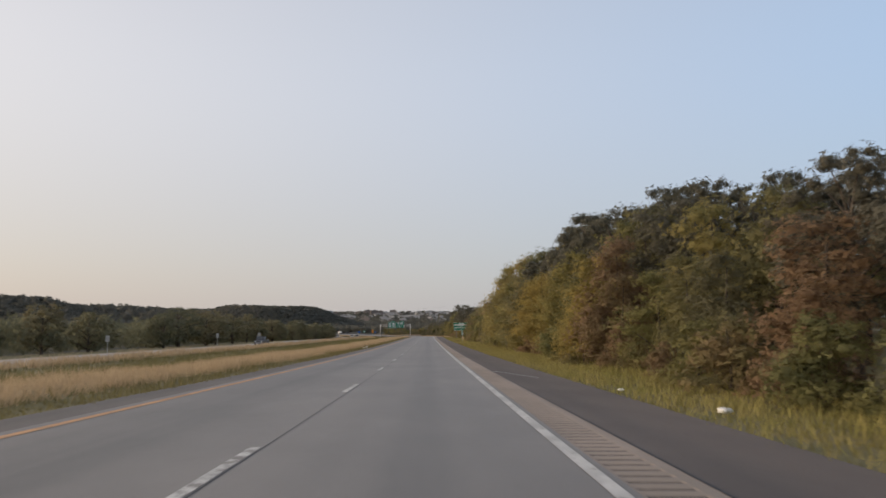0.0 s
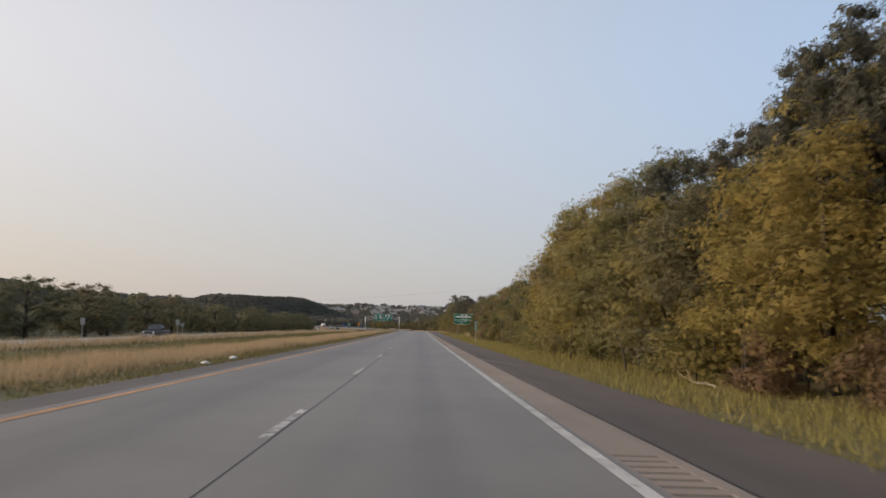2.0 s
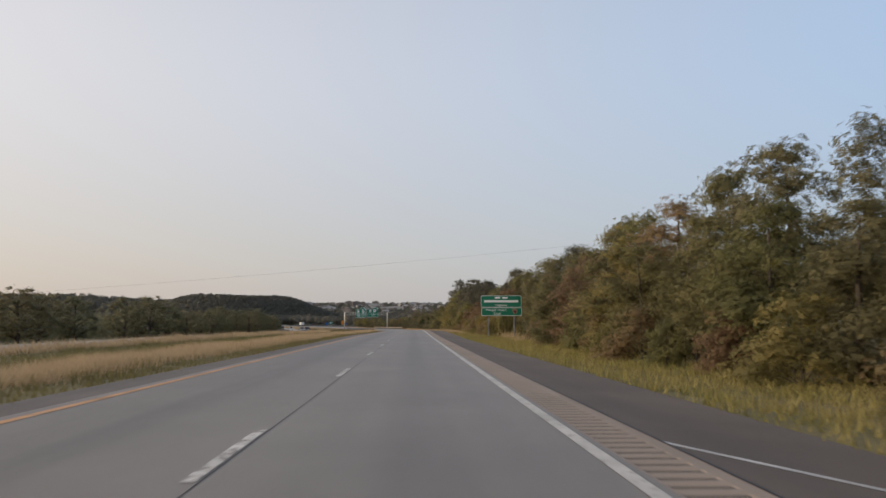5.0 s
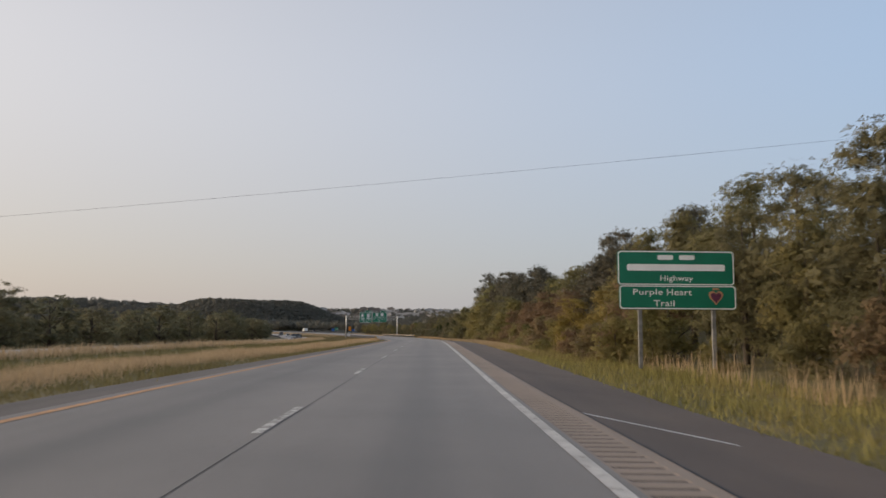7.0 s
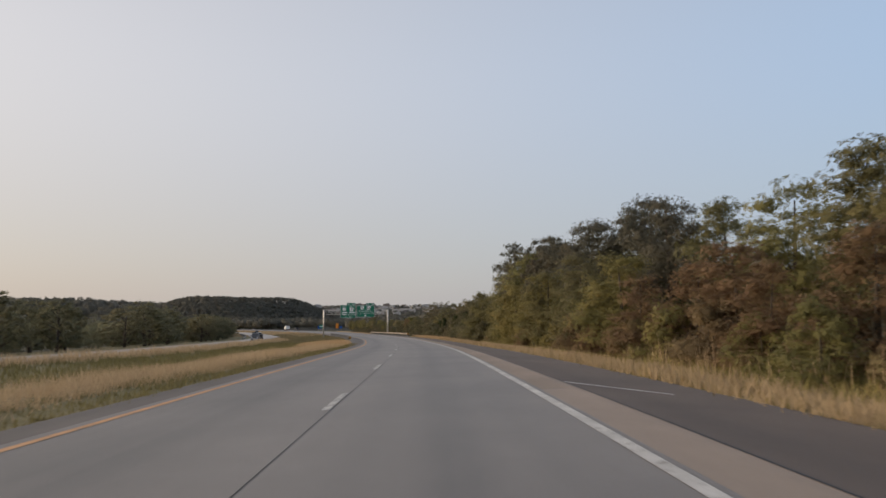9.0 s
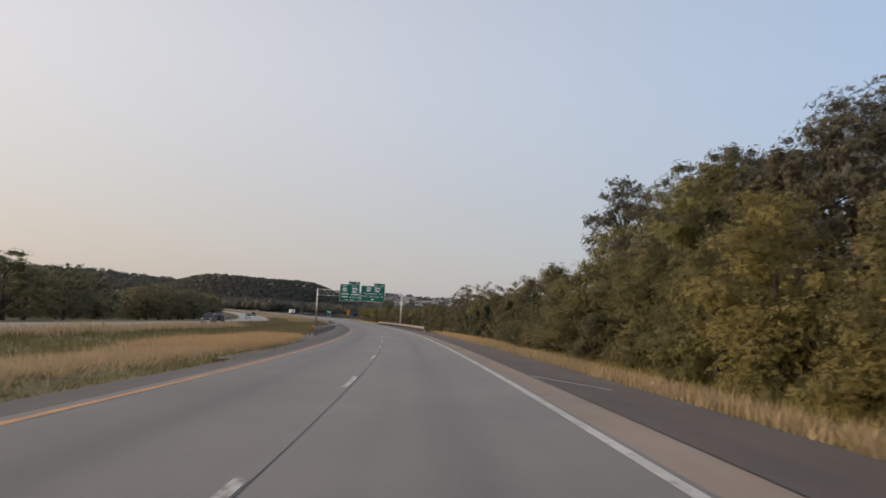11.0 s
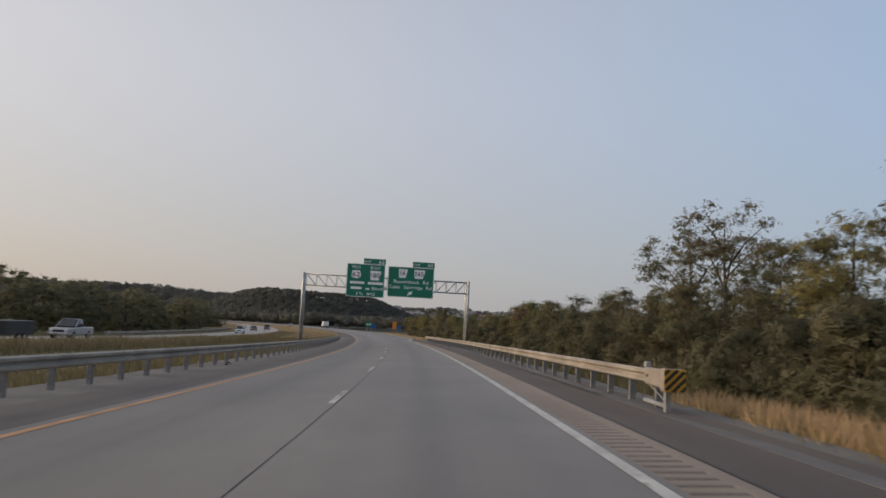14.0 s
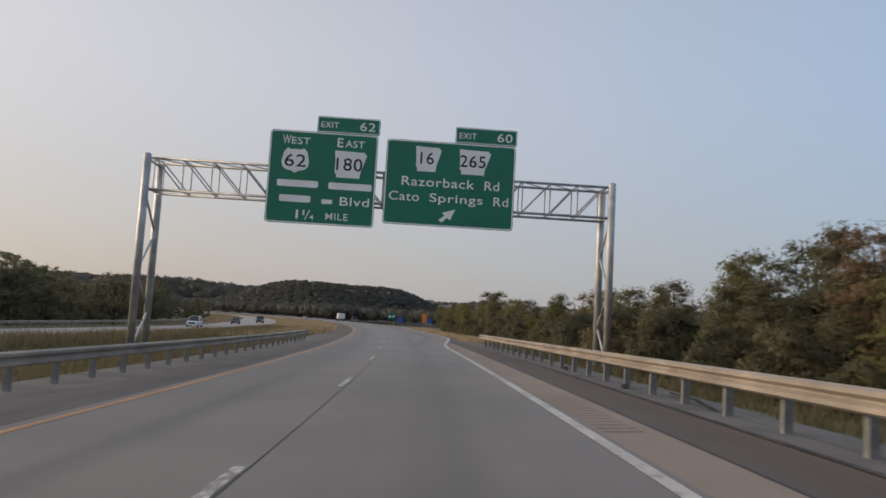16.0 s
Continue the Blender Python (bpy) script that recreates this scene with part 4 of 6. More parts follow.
# deep wood behind the first rows
deep = []
r5 = np.random.RandomState(8)
for i in range(4200):
    s = r5.uniform(0, 760)
    if s < 640:
        lat = wood_edge(s) + r5.uniform(6.0, 30)
        top = crest(s, min(lat, 18.0)) * 0.78
    else:
        lat = r5.uniform(80, 120)
        top = 5
    rad = r5.uniform(0.9, 1.9)
    x, y, z = spot(s, lat)
    zz = z + r5.uniform(0.3, 1.0) * max(1.5, top - (z - float(at_s(s, RZ))) - rad)
    deep.append((x, y, zz, rad))
canopy("deep_wood", deep, "dense dark wood behind the roadside trees", leafy=True, mat=LEAF_GREEN, seed=4)
deep = []
for i in range(3000):
    s = r5.uniform(20, 640)
    lat = float(opp_lat(s)) - r5.uniform(20, 60)
    rad = r5.uniform(1.2, 2.6)
    x, y, z = spot(s, lat)
    deep.append((x, y, z + r5.uniform(0.2, 1.0) * float(np.interp(s, [50, 230, 300, 640], [4.5, 5.0, 4.2, 5.0])), rad))
canopy("left_wood", deep, "dark thicket beyond the opposite carriageway", leafy=True, mat=LEAF_FAR, seed=6)


# ---- grass ----
def blades(places, h0, h1, wide, seed, per=7, lean=0.35, spread=0.16, fine=False):
    """Tufts of single bent blades; places are (x, y, z, scale)."""
    r = np.random.RandomState(seed)
    pl = np.repeat(np.array(places, float), per, axis=0)
    n = len(pl)
    a = r.uniform(0, 6.283, n)
    h = r.uniform(h0, h1, n) * pl[:, 3]
    b = pl[:, :3] + np.stack([r.normal(0, spread, n), r.normal(0, spread, n), np.full(n, -0.03)], -1)
    d = np.stack([np.cos(a), np.sin(a), np.zeros(n)], -1)
    bend = r.normal(0, lean, (n, 2)) * h[:, None]
    tip = b + np.stack([bend[:, 0], bend[:, 1], h], -1)
    mid = b + np.stack([bend[:, 0] * 0.3, bend[:, 1] * 0.3, h * 0.6], -1)
    w = wide * r.uniform(0.6, 1.4, n)[:, None]
    v = np.stack([b - d * w, b + d * w, mid + d * w * 0.9, tip, mid - d * w * 0.9], 1).reshape(-1, 3)
    g = Geo()
    if fine:
        g.v = v.tolist()
        g.f = [(5 * i, 5 * i + 1, 5 * i + 2, 5 * i + 3, 5 * i + 4) for i in range(n)]
    else:
        g.v = v.reshape(-1, 5, 3)[:, (0, 1, 3)].reshape(-1, 3).tolist()
        g.f = [(3 * i, 3 * i + 1, 3 * i + 2) for i in range(n)]
    return g


def scatter(seed, n, s0, s1, lat_lo, lat_hi, scale=(0.8, 1.2), power=1.0, patch=0.0):
    r = np.random.RandomState(seed)
    s = s0 + (s1 - s0) * r.rand(n) ** power
    u = r.rand(n)
    lo, hi = lat_lo(s), lat_hi(s)
    lat = lo + (hi - lo) * u
    k = r.uniform(*scale, n)
    if patch:
        k *= 1 - patch * (0.5 + 0.5 * np.sin(s * 0.31 + lat * 0.9) * np.sin(s * 0.117 - lat * 0.4 + 1.0))
    x, y = plan(s, lat)
    return np.stack([x, y, ground_z(s, lat), k], -1)


edge_np = lambda s: np.interp(s, [0, 60, 110, 140, 200, 260, 340, 420, 520, 620], [13.2, 13.6, 14.2, 14.4, 13.6, 13.2, 13.0, 12.2, 12.6, 16.0])
fixed = lambda v: (lambda s: np.full_like(s, v))
part("verge_grass", blades(scatter(21, 15200, 8, 262, fixed(7.3), lambda s: edge_np(s) + 1.0, patch=0.4), 0.14, 0.45, 0.015, 31, per=6), GRASS_VERGE, None, "tall yellow-green grass on the verge before the wood", kind="stuff", category="grass")
part("verge_grass_autumn", blades(scatter(20, 9600, 246, 425, fixed(7.3), lambda s: edge_np(s) + 1.0, patch=0.4), 0.15, 0.48, 0.015, 30, per=6), GRASS_STRAW, None, "straw-coloured autumn grass on the verge", kind="stuff", category="grass")
part("verge_grass_tall", blades(scatter(22, 4500, 8, 420, lambda s: edge_np(s) - 3.0, lambda s: edge_np(s) + 0.5, patch=0.6), 0.3, 0.8, 0.015, 32, per=5), GRASS_VERGE, None, "tall seeding grass along the foot of the wood", kind="stuff", category="grass")
part("dry_stalks", blades(scatter(18, 300, 222, 300, lambda s: edge_np(s) - 0.7, lambda s: edge_np(s) + 0.8, patch=0.5), 0.8, 1.7, 0.016, 28, per=6, lean=0.12), GRASS_TAN, None, "tall dry stalks at the foot of the wood", kind="stuff", category="grass")
part("verge_grass_orange", blades(scatter(43, 2900, 378, 424, lambda s: np.where(s > 403, 7.75, 7.4), lambda s: np.minimum(edge_np(s), 10.6), patch=0.3), 0.3, 0.75, 0.02, 43, per=6), GRASS_ORANGE, None, "tall orange-tan dry grass beside the guardrail end", kind="stuff", category="grass")
part("verge_grass_dry", blades(scatter(23, 4500, 256, 382, fixed(7.4), lambda s: np.minimum(edge_np(s), 9.8), patch=0.3), 0.2, 0.6, 0.02, 33, per=6), GRASS_TAN, None, "dry tan grass along the shoulder and guardrail", kind="stuff", category="grass")
part("verge_grass_faded", blades(scatter(19, 4600, 418, 600, lambda s: np.maximum(7.8, ramp_lat(s) + 1.4), lambda s: edge_np(s) + 1.0, patch=0.3), 0.2, 0.55, 0.02, 29, per=6), GRASS_DULL, None, "faded grass behind the shoulder guardrail", kind="stuff", category="grass")
part("verge_grass_far", blades(scatter(44, 3600, 524, 640, lambda s: ramp_lat(s) + 1.0, lambda s: np.minimum(edge_np(s) + 0.5, ramp_lat(s) + 6.0), patch=0.2), 0.25, 0.6, 0.04, 44, per=5), GRASS_TAN, None, "dry tan grass beside the slowing lane", kind="stuff", category="grass")
part("median_grass_dry", blades(scatter(24, 14500, 4, 388, lambda s: np.where(s > 372, -10.5, -10.4), lambda s: np.where(s > 372, -7.4, -6.4), patch=0.4), 0.25, 0.58, 0.014, 34, per=9, lean=0.4, spread=0.22), GRASS_TAN, None, "tall dry tan grass along the median's edge", kind="stuff", category="grass")
part("median_grass_low", blades(scatter(25, 9500, 4, 372, fixed(-7.4), fixed(-4.75), patch=0.5), 0.10, 0.32, 0.022, 35, per=6), GRASS_GREEN, None, "low green grass at the pavement's edge", kind="stuff", category="grass")
part("median_grass_green", blades(scatter(26, 11000, 10, 405, lambda s: opp_lat(s) + 9.0, fixed(-10.0), patch=0.4), 0.25, 0.6, 0.035, 36, per=5, spread=0.3), GRASS_GREEN, None, "green grass across the wide median", kind="stuff", category="grass")
part("median_grass_olive", blades(scatter(42, 6500, 395, 640, lambda s: opp_lat(s) + 9.0, fixed(-10.0), patch=0.4), 0.25, 0.6, 0.035, 42, per=5, spread=0.3), GRASS_DULL, None, "faded olive and straw grass across the median", kind="stuff", category="grass")
part("median_grass_pale", blades(scatter(27, 5600, 10, 440, lambda s: opp_lat(s) + 5.9, lambda s: opp_lat(s) + 10.5, patch=0.3), 0.6, 1.1, 0.04, 37, per=5, spread=0.3), GRASS_TAN, None, "pale dry grass beside the opposite carriageway", kind="stuff", category="grass")


part("median_grass_tufts", blades(scatter(45, 2500, 354, 380.5, fixed(-12.5), lambda s: np.interp(s, [354, 368, 378, 385], [-5.9, -6.0, -6.7, -7.4]), patch=0.25), 0.35, 0.72, 0.018, 45, per=8, lean=0.35), GRASS_ORANGE, None, "thick tan grass before the median guardrail", kind="stuff", category="grass")
part("median_grass_mixed", blades(scatter(28, 6200, 385, 600, fixed(-10.5), fixed(-7.3), patch=0.35), 0.22, 0.5, 0.024, 38, per=6, lean=0.3), GRASS_DULL, None, "olive and tan grass behind the median guardrail", kind="stuff", category="grass")
part("median_grass_far", blades(scatter(29, 7000, 440, 620, lambda s: opp_lat(s) + 5.9, lambda s: opp_lat(s) + 10.5, patch=0.2), 0.5, 0.95, 0.04, 39, per=5, spread=0.3), GRASS_DULL, None, "olive grass beside the opposite carriageway", kind="stuff", category="grass")

part("median_grass_gold", blades(scatter(30, 5200, 545, 940, lambda s: opp_lat(s) + 6.2, fixed(-6.8), patch=0.3), 0.35, 0.8, 0.06, 40, per=5, spread=0.4), GRASS_TAN, None, "dry golden grass on the far median", kind="stuff", category="grass")
part("far_bank_grass", blades(scatter(41, 2600, 600, 940, lambda s: opp_lat(s) - 20.0, lambda s: opp_lat(s) - 6.0, patch=0.3), 0.35, 0.8, 0.06, 41, per=5, spread=0.4), GRASS_TAN, None, "dry golden grass beyond the opposite carriageway", kind="stuff", category="grass")


# ---- guardrails ----
def guardrail(s0, s1, lat, face, name_label, marker_lean, lift=0.0):
    """A steel beam guardrail on posts with blocks; face: the side of the posts on which the beam hangs (-1 towards lower lat)."""
    root = thing("guardrail", upright(s0, lat, on_road=True), name_label, "guardrail")
    inv = root.matrix_world.inverted()

    def loc(s, la, up):
        return inv @ Vector(spot_road(s, la, up + lift))

    prof = [(0.0, 0.435), (0.085, 0.472), (0.085, 0.528), (0.01, 0.578), (0.01, 0.602), (0.085, 0.652), (0.085, 0.708), (0.0, 0.745)]
    b0 = lat + face * 0.20
    n = int((s1 - s0) / 1.905)
    sections = 0
    step = 3.81
    s = s0
    while s < s1 - 0.5:
        e = min(s + step, s1)
        g = Geo()
        rows = [loc(q, b0 + face * (d + (0.004 if side else 0.0)), h) for q in (s - 0.12, (s + e) / 2, e) for side in (0, 1) for d, h in prof]
        g.v = [tuple(p) for p in rows]
        w = len(prof)
        for r in range(2):
            for side in range(2):
                o0, o1 = r * 2 * w + side * w, (r + 1) * 2 * w + side * w
                g.f += [(o0 + i, o0 + i + 1, o1 + i + 1, o1 + i) for i in range(w - 1)]
            g.f += [(r * 2 * w, r * 2 * w + w, (r + 1) * 2 * w + w, (r + 1) * 2 * w), (r * 2 * w + w - 1, r * 2 * w + 2 * w - 1, (r + 1) * 2 * w + 2 * w - 1, (r + 1) * 2 * w + w - 1)]
        part("beam", g, RAIL, root, smooth_faces=False)
        s = e
    post = Geo()
    post.box(0, 0, 0.10, 0.15, 0.09, 1.22, 0.012)
    post_me = post.mesh("post", POST)
    block = Geo()
    block.box(0, 0, 0.585, 0.17, 0.13, 0.29, 0.012)
    block_me = block.mesh("block", POST)
    bolt = Geo()
    bolt.tube([(0, 0, 0.588), (face * 0.02, 0, 0.588)], [0.022, 0.016], 6)
    bolt_me = bolt.mesh("bolt", STEEL)
    for i in range(n + 1):
        q = s0 + 1.905 * i
        turn = pose(0, 0, 0, 0, 0, heading(q) - heading(s0))
        p = Matrix.Translation(loc(q, lat, 0.0)) @ turn
        for nm, me, m in (("post", post_me, p), ("block", block_me, p @ Matrix.Translation((face * 0.13, 0, 0))), ("bolt", bolt_me, p @ Matrix.Translation((face * 0.213, 0, 0)))):
            ob = part(nm, me, None, root)
            ob.matrix_local = m
    # end piece: a flared extruder head that narrows onto the beam, its foot, strut and cable
    m = Matrix.Translation(loc(s0 - 0.35, b0 + face * 0.04, 0))
    g = Geo()
    rings = ((-1.28, 0.215, 0.375, 0.825), (-1.08, 0.215, 0.375, 0.825), (-0.72, 0.12, 0.42, 0.78), (-0.20, 0.095, 0.42, 0.775), (0.30, 0.09, 0.425, 0.765))
    g.v = [tuple(m @ Vector(p)) for y, hw, z0, z1 in rings for p in ((-hw + 0.02, y, z0), (hw - 0.02, y, z0), (hw, y, z0 + 0.03), (hw, y, z1 - 0.03), (hw - 0.02, y, z1), (-hw + 0.02, y, z1), (-hw, y, z1 - 0.03), (-hw, y, z0 + 0.03))]
    g.f = [(r * 8 + i, r * 8 + (i + 1) % 8, r * 8 + 8 + (i + 1) % 8, r * 8 + 8 + i) for r in range(4) for i in range(8)] + [tuple(range(7, -1, -1)), tuple(range(32, 40))]
    head = part("end_terminal", g, RAIL, root, "pale tan steel end terminal with a flared head")
    # thin black plates on the closed head stand in for shaded openings
    for y, w, h in ((0.12, 0.07, 0.07), (-0.42, 0.035, 0.16), (-0.50, 0.035, 0.16)):
        g = Geo()
        g.box(face * 0.1005, y, 0.60, 0.008, w, h, 0.0, m)
        part("slot", g, SIGN_BLACK, head)
    g = Geo()
    g.box(0, 0.40, 0.82, 0.12, 0.14, 0.12, 0.01, m)
    part("spacer", g, STEEL, head, "small grey steel block")
    g = Geo()
    g.box(0, -0.86, 0.08, 0.11, 0.11, 0.72, 0.01, m)
    part("foot_post", g, STEEL, root)
    g = Geo()
    g.box(0, -0.20, 0.07, 0.10, 1.35, 0.07, 0.01, m)
    part("anchor_strut", g, STEEL, root)
    g = Geo()
    g.tube([m @ Vector((0.03, -0.80, 0.12)), m @ Vector((0.03, 0.45, 0.44))], [0.014, 0.014], 6)
    part("anchor_cable", g, STEEL, root)
    if marker_lean is None:
        return root
    hw, hh = 0.21, 0.215
    g = Geo()
    g.box(0, -1.29, 0.60, 2 * hw, 0.012, 2 * hh, 0.004, m)
    mk = part("object_marker", g, SIGN_YELLOW, root, "yellow marker panel with black diagonal stripes")
    for k in range(-2, 3):
        # stripes clipped to the panel, sloping down towards the traffic
        c = k * 0.165
        pts = []
        for off in (-0.034, 0.034):
            seg = []
            for x in np.linspace(-hw, hw, 21):
                zz = c + off * 1.41 + marker_lean * x
                if -hh <= zz <= hh:
                    seg.append((x, zz))
            pts.append(seg)
        lower, upper = pts
        if len(lower) > 1 and len(upper) > 1:
            poly = lower + upper[::-1]
            g = Geo()
            g.add([m @ Vector((x, -1.301, 0.60 + zz)) for x, zz in poly], [tuple(range(len(poly)))])
            part("stripe", g, SIGN_BLACK, mk)
    return root


guardrail(384.35, 524.0, -6.45, 1, "weathered steel guardrail on posts along the median", -1, 0.04)
guardrail(421.75, 515.0, 6.72, -1, "weathered steel guardrail on posts along the shoulder", 1, 0.05)
guardrail(506.0, 640.0, -36.2, 1, "old dark guardrail along the far side of the opposite carriageway", None, -0.9)


# ---- signs ----
def lettering(text, width, height, centre, y, mat, parent, name="lettering"):
    """One line of writing fitted into a box of width and height round centre (x, z), standing at y in front of a panel."""
    cu = bpy.data.curves.new("text", "FONT")
    cu.body = text
    cu.extrude = 0.004
    cu.offset = 0.006
    cu.space_character = 1.08
    tmp = new("text", cu)
    me = bpy.data.meshes.new_from_object(tmp.evaluated_get(bpy.context.evaluated_depsgraph_get()))
    bpy.data.objects.remove(tmp)
    co = np.empty(len(me.vertices) * 3, dtype=np.float32)
    me.vertices.foreach_get("co", co)
    co = co.reshape(-1, 3)
    lo, hi = co.min(0), co.max(0)
    out = np.empty_like(co)
    out[:, 0] = (co[:, 0] - (lo[0] + hi[0]) / 2) / (hi[0] - lo[0]) * width + centre[0]
    out[:, 2] = (co[:, 1] - (lo[1] + hi[1]) / 2) / (hi[1] - lo[1]) * height + centre[1]
    out[:, 1] = y - 0.004 - co[:, 2]
    me.vertices.foreach_set("co", out.ravel())
    me.materials.append(mat)
    me.update()
    ob = new(name, me)
    ob.parent = parent
    return ob


def rounded(w, h, r, cx=0.0, cz=0.0, n=4):
    out = []
    for sx, sz, a0 in ((1, 1, 0), (-1, 1, 90), (-1, -1, 180), (1, -1, 270)):
        for i in range(n + 1):
            a = radians(a0 + 90 * i / n)
            out.append((cx + sx * (w / 2 - r) + r * math.cos(a), cz + sz * (h / 2 - r) + r * math.sin(a)))
    return out


def panel(root, cx, cz, w, h, y, border=0.05, r=0.12, name="panel"):
    """A green sheet with a white border that is a ring of its own; returns the sheet."""
    g = Geo()
    g.prism(rounded(w, h, r, cx, cz), y, y + 0.05)
    sheet = part(name, g, GREEN, root)
    o, i = rounded(w - 0.03, h - 0.03, r, cx, cz), rounded(w - 0.03 - 2 * border, h - 0.03 - 2 * border, max(0.03, r - border * 0.6), cx, cz)
    n = len(o)
    g = Geo()
    g.add([(x, y - 0.006, z) for x, z in o] + [(x, y - 0.006, z) for x, z in i], [(k, (k + 1) % n, (k + 1) % n + n, k + n) for k in range(n)])
    part("border", g, SIGN_WHITE, sheet)
    return sheet


def bar(parent, cx, cz, w, h, y, mat=None):
    """A word that stays unread: a plain bar of its size."""
    g = Geo()
    g.prism(rounded(w, h, h * 0.25, cx, cz, 3), y - 0.010, y - 0.004)
    part("bar", g, mat or SIGN_WHITE, parent)


def shape(parent, name, outline, y, mat, thick=0.006):
    g = Geo()
    g.prism(outline, y - thick, y)
    return part(name, g, mat, parent)


def us_shield(cx, cz, w, h):
    pts = [(-0.30, 0.50), (-0.16, 0.44), (0.0, 0.47), (0.16, 0.44), (0.30, 0.50), (0.42, 0.36), (0.46, 0.16), (0.50, -0.06), (0.46, -0.26), (0.32, -0.38), (0.13, -0.42), (0.0, -0.50), (-0.13, -0.42), (-0.32, -0.38), (-0.46, -0.26), (-0.50, -0.06), (-0.46, 0.16), (-0.42, 0.36)]
    return [(cx + a * w, cz + b * h) for a, b in pts]


def state_shield(cx, cz, w, h):
    pts = [(-0.50, 0.50), (0.44, 0.47), (0.43, 0.40), (0.50, 0.40), (0.46, 0.22), (0.40, 0.0), (0.33, -0.22), (0.30, -0.50), (-0.42, -0.50), (-0.42, -0.34), (-0.47, -0.33), (-0.47, 0.10)]
    return [(cx + a * w, cz + b * h) for a, b in pts]


GANTRY_S = 496.6
GZ = float(at_s(GANTRY_S, RZ))


def gantry_frame(s=GANTRY_S):
    x, y = plan(s, 0.0)
    return pose(float(x), float(y), GZ, 0, 0, heading(GANTRY_S))


def gantry():
    root = thing("sign_gantry", gantry_frame(), "galvanised steel truss gantry spanning the highway lanes", "sign gantry")
    left, right, deep = -10.48, 10.05, 1.75
    for lat, foot in ((left, float(ground_z(GANTRY_S, left)) - GZ - 0.3), (right, float(ground_z(GANTRY_S, right)) - GZ - 0.3)):
        for y in (0.0, deep):
            g = Geo()
            g.tube([(lat, y, foot), (lat, y, 8.15), (lat, y, 8.22)], [0.165, 0.165, 0.10], 16)
            col = part("column", g, STEEL, root, smooth_faces=True)
            g = Geo()
            g.tube([(lat, y, foot + 0.2), (lat, y, foot + 0.36)], [0.32, 0.32], 16)
            part("base_flange", g, STEEL, col)
        zs = np.linspace(foot + 0.6, 6.6, 5)
        for i in range(4):
            g = Geo()
            a, b = (0.0, deep) if i % 2 == 0 else (deep, 0.0)
            g.tube([(lat, a, zs[i]), (lat, b, zs[i + 1])], [0.05, 0.05], 8)
            part("brace", g, STEEL, root)
        for z in (6.72, 7.95):
            g = Geo()
            g.tube([(lat, 0, z), (lat, deep, z)], [0.06, 0.06], 8)
            part("cross_tie", g, STEEL, root)
    y0, y1, z0, z1 = 0.25, deep - 0.25, 6.66, 8.06
    for y in (y0, y1):
        for z in (z0, z1):
            g = Geo()
            g.tube([(left, y, z), (right, y, z)], [0.062, 0.062], 10)
            part("chord", g, STEEL, root, smooth_faces=True)
    n = 16
    xs = np.linspace(left + 0.25, right - 0.25, n + 1)
    for i in range(n + 1):
        for y in (y0, y1):
            g = Geo()
            g.tube([(xs[i], y, z0), (xs[i], y, z1)], [0.03, 0.03], 6)
            part("upright", g, STEEL, root)
        for z in (z1, z0):
            g = Geo()
            g.tube([(xs[i], y0, z), (xs[i], y1, z)], [0.028, 0.028], 6)
            part("cross_strut", g, STEEL, root)
        if i < n:
            mid = i < n / 2
            for y in (y0, y1):
                g = Geo()
                a, b = (z1, z0) if mid else (z0, z1)
                g.tube([(xs[i], y, a), (xs[i + 1], y, b)], [0.035, 0.035], 6)
                part("diagonal", g, STEEL, root)
            g = Geo()
            g.tube([(xs[i], y0, z1), (xs[i + 1], y1, z1)], [0.025, 0.025], 6)
            part("top_diagonal", g, STEEL, root)
    for x in (-4.6, -1.2, 0.5, 2.7, 4.9):
        g = Geo()
        g.box(x, 0.02, 7.72, 0.09, 0.08, 3.3, 0.01)
        g.box(x, 0.12, 7.38, 0.07, 0.16, 0.10)
        part("sign_hanger", g, STEEL, root)


gantry()


def exit_tab(root, x0, x1, z0, number):
    t = panel(root, (x0 + x1) / 2, z0 + 0.36, x1 - x0, 0.72, -0.09, 0.035, 0.07, "exit_tab")
    w = x1 - x0
    lettering("EXIT", w * 0.28, 0.26, (x0 + w * 0.20, z0 + 0.35), -0.09, SIGN_WHITE, t)
    lettering(number, w * 0.245, 0.38, (x0 + w * 0.80, z0 + 0.35), -0.09, SIGN_WHITE, t)


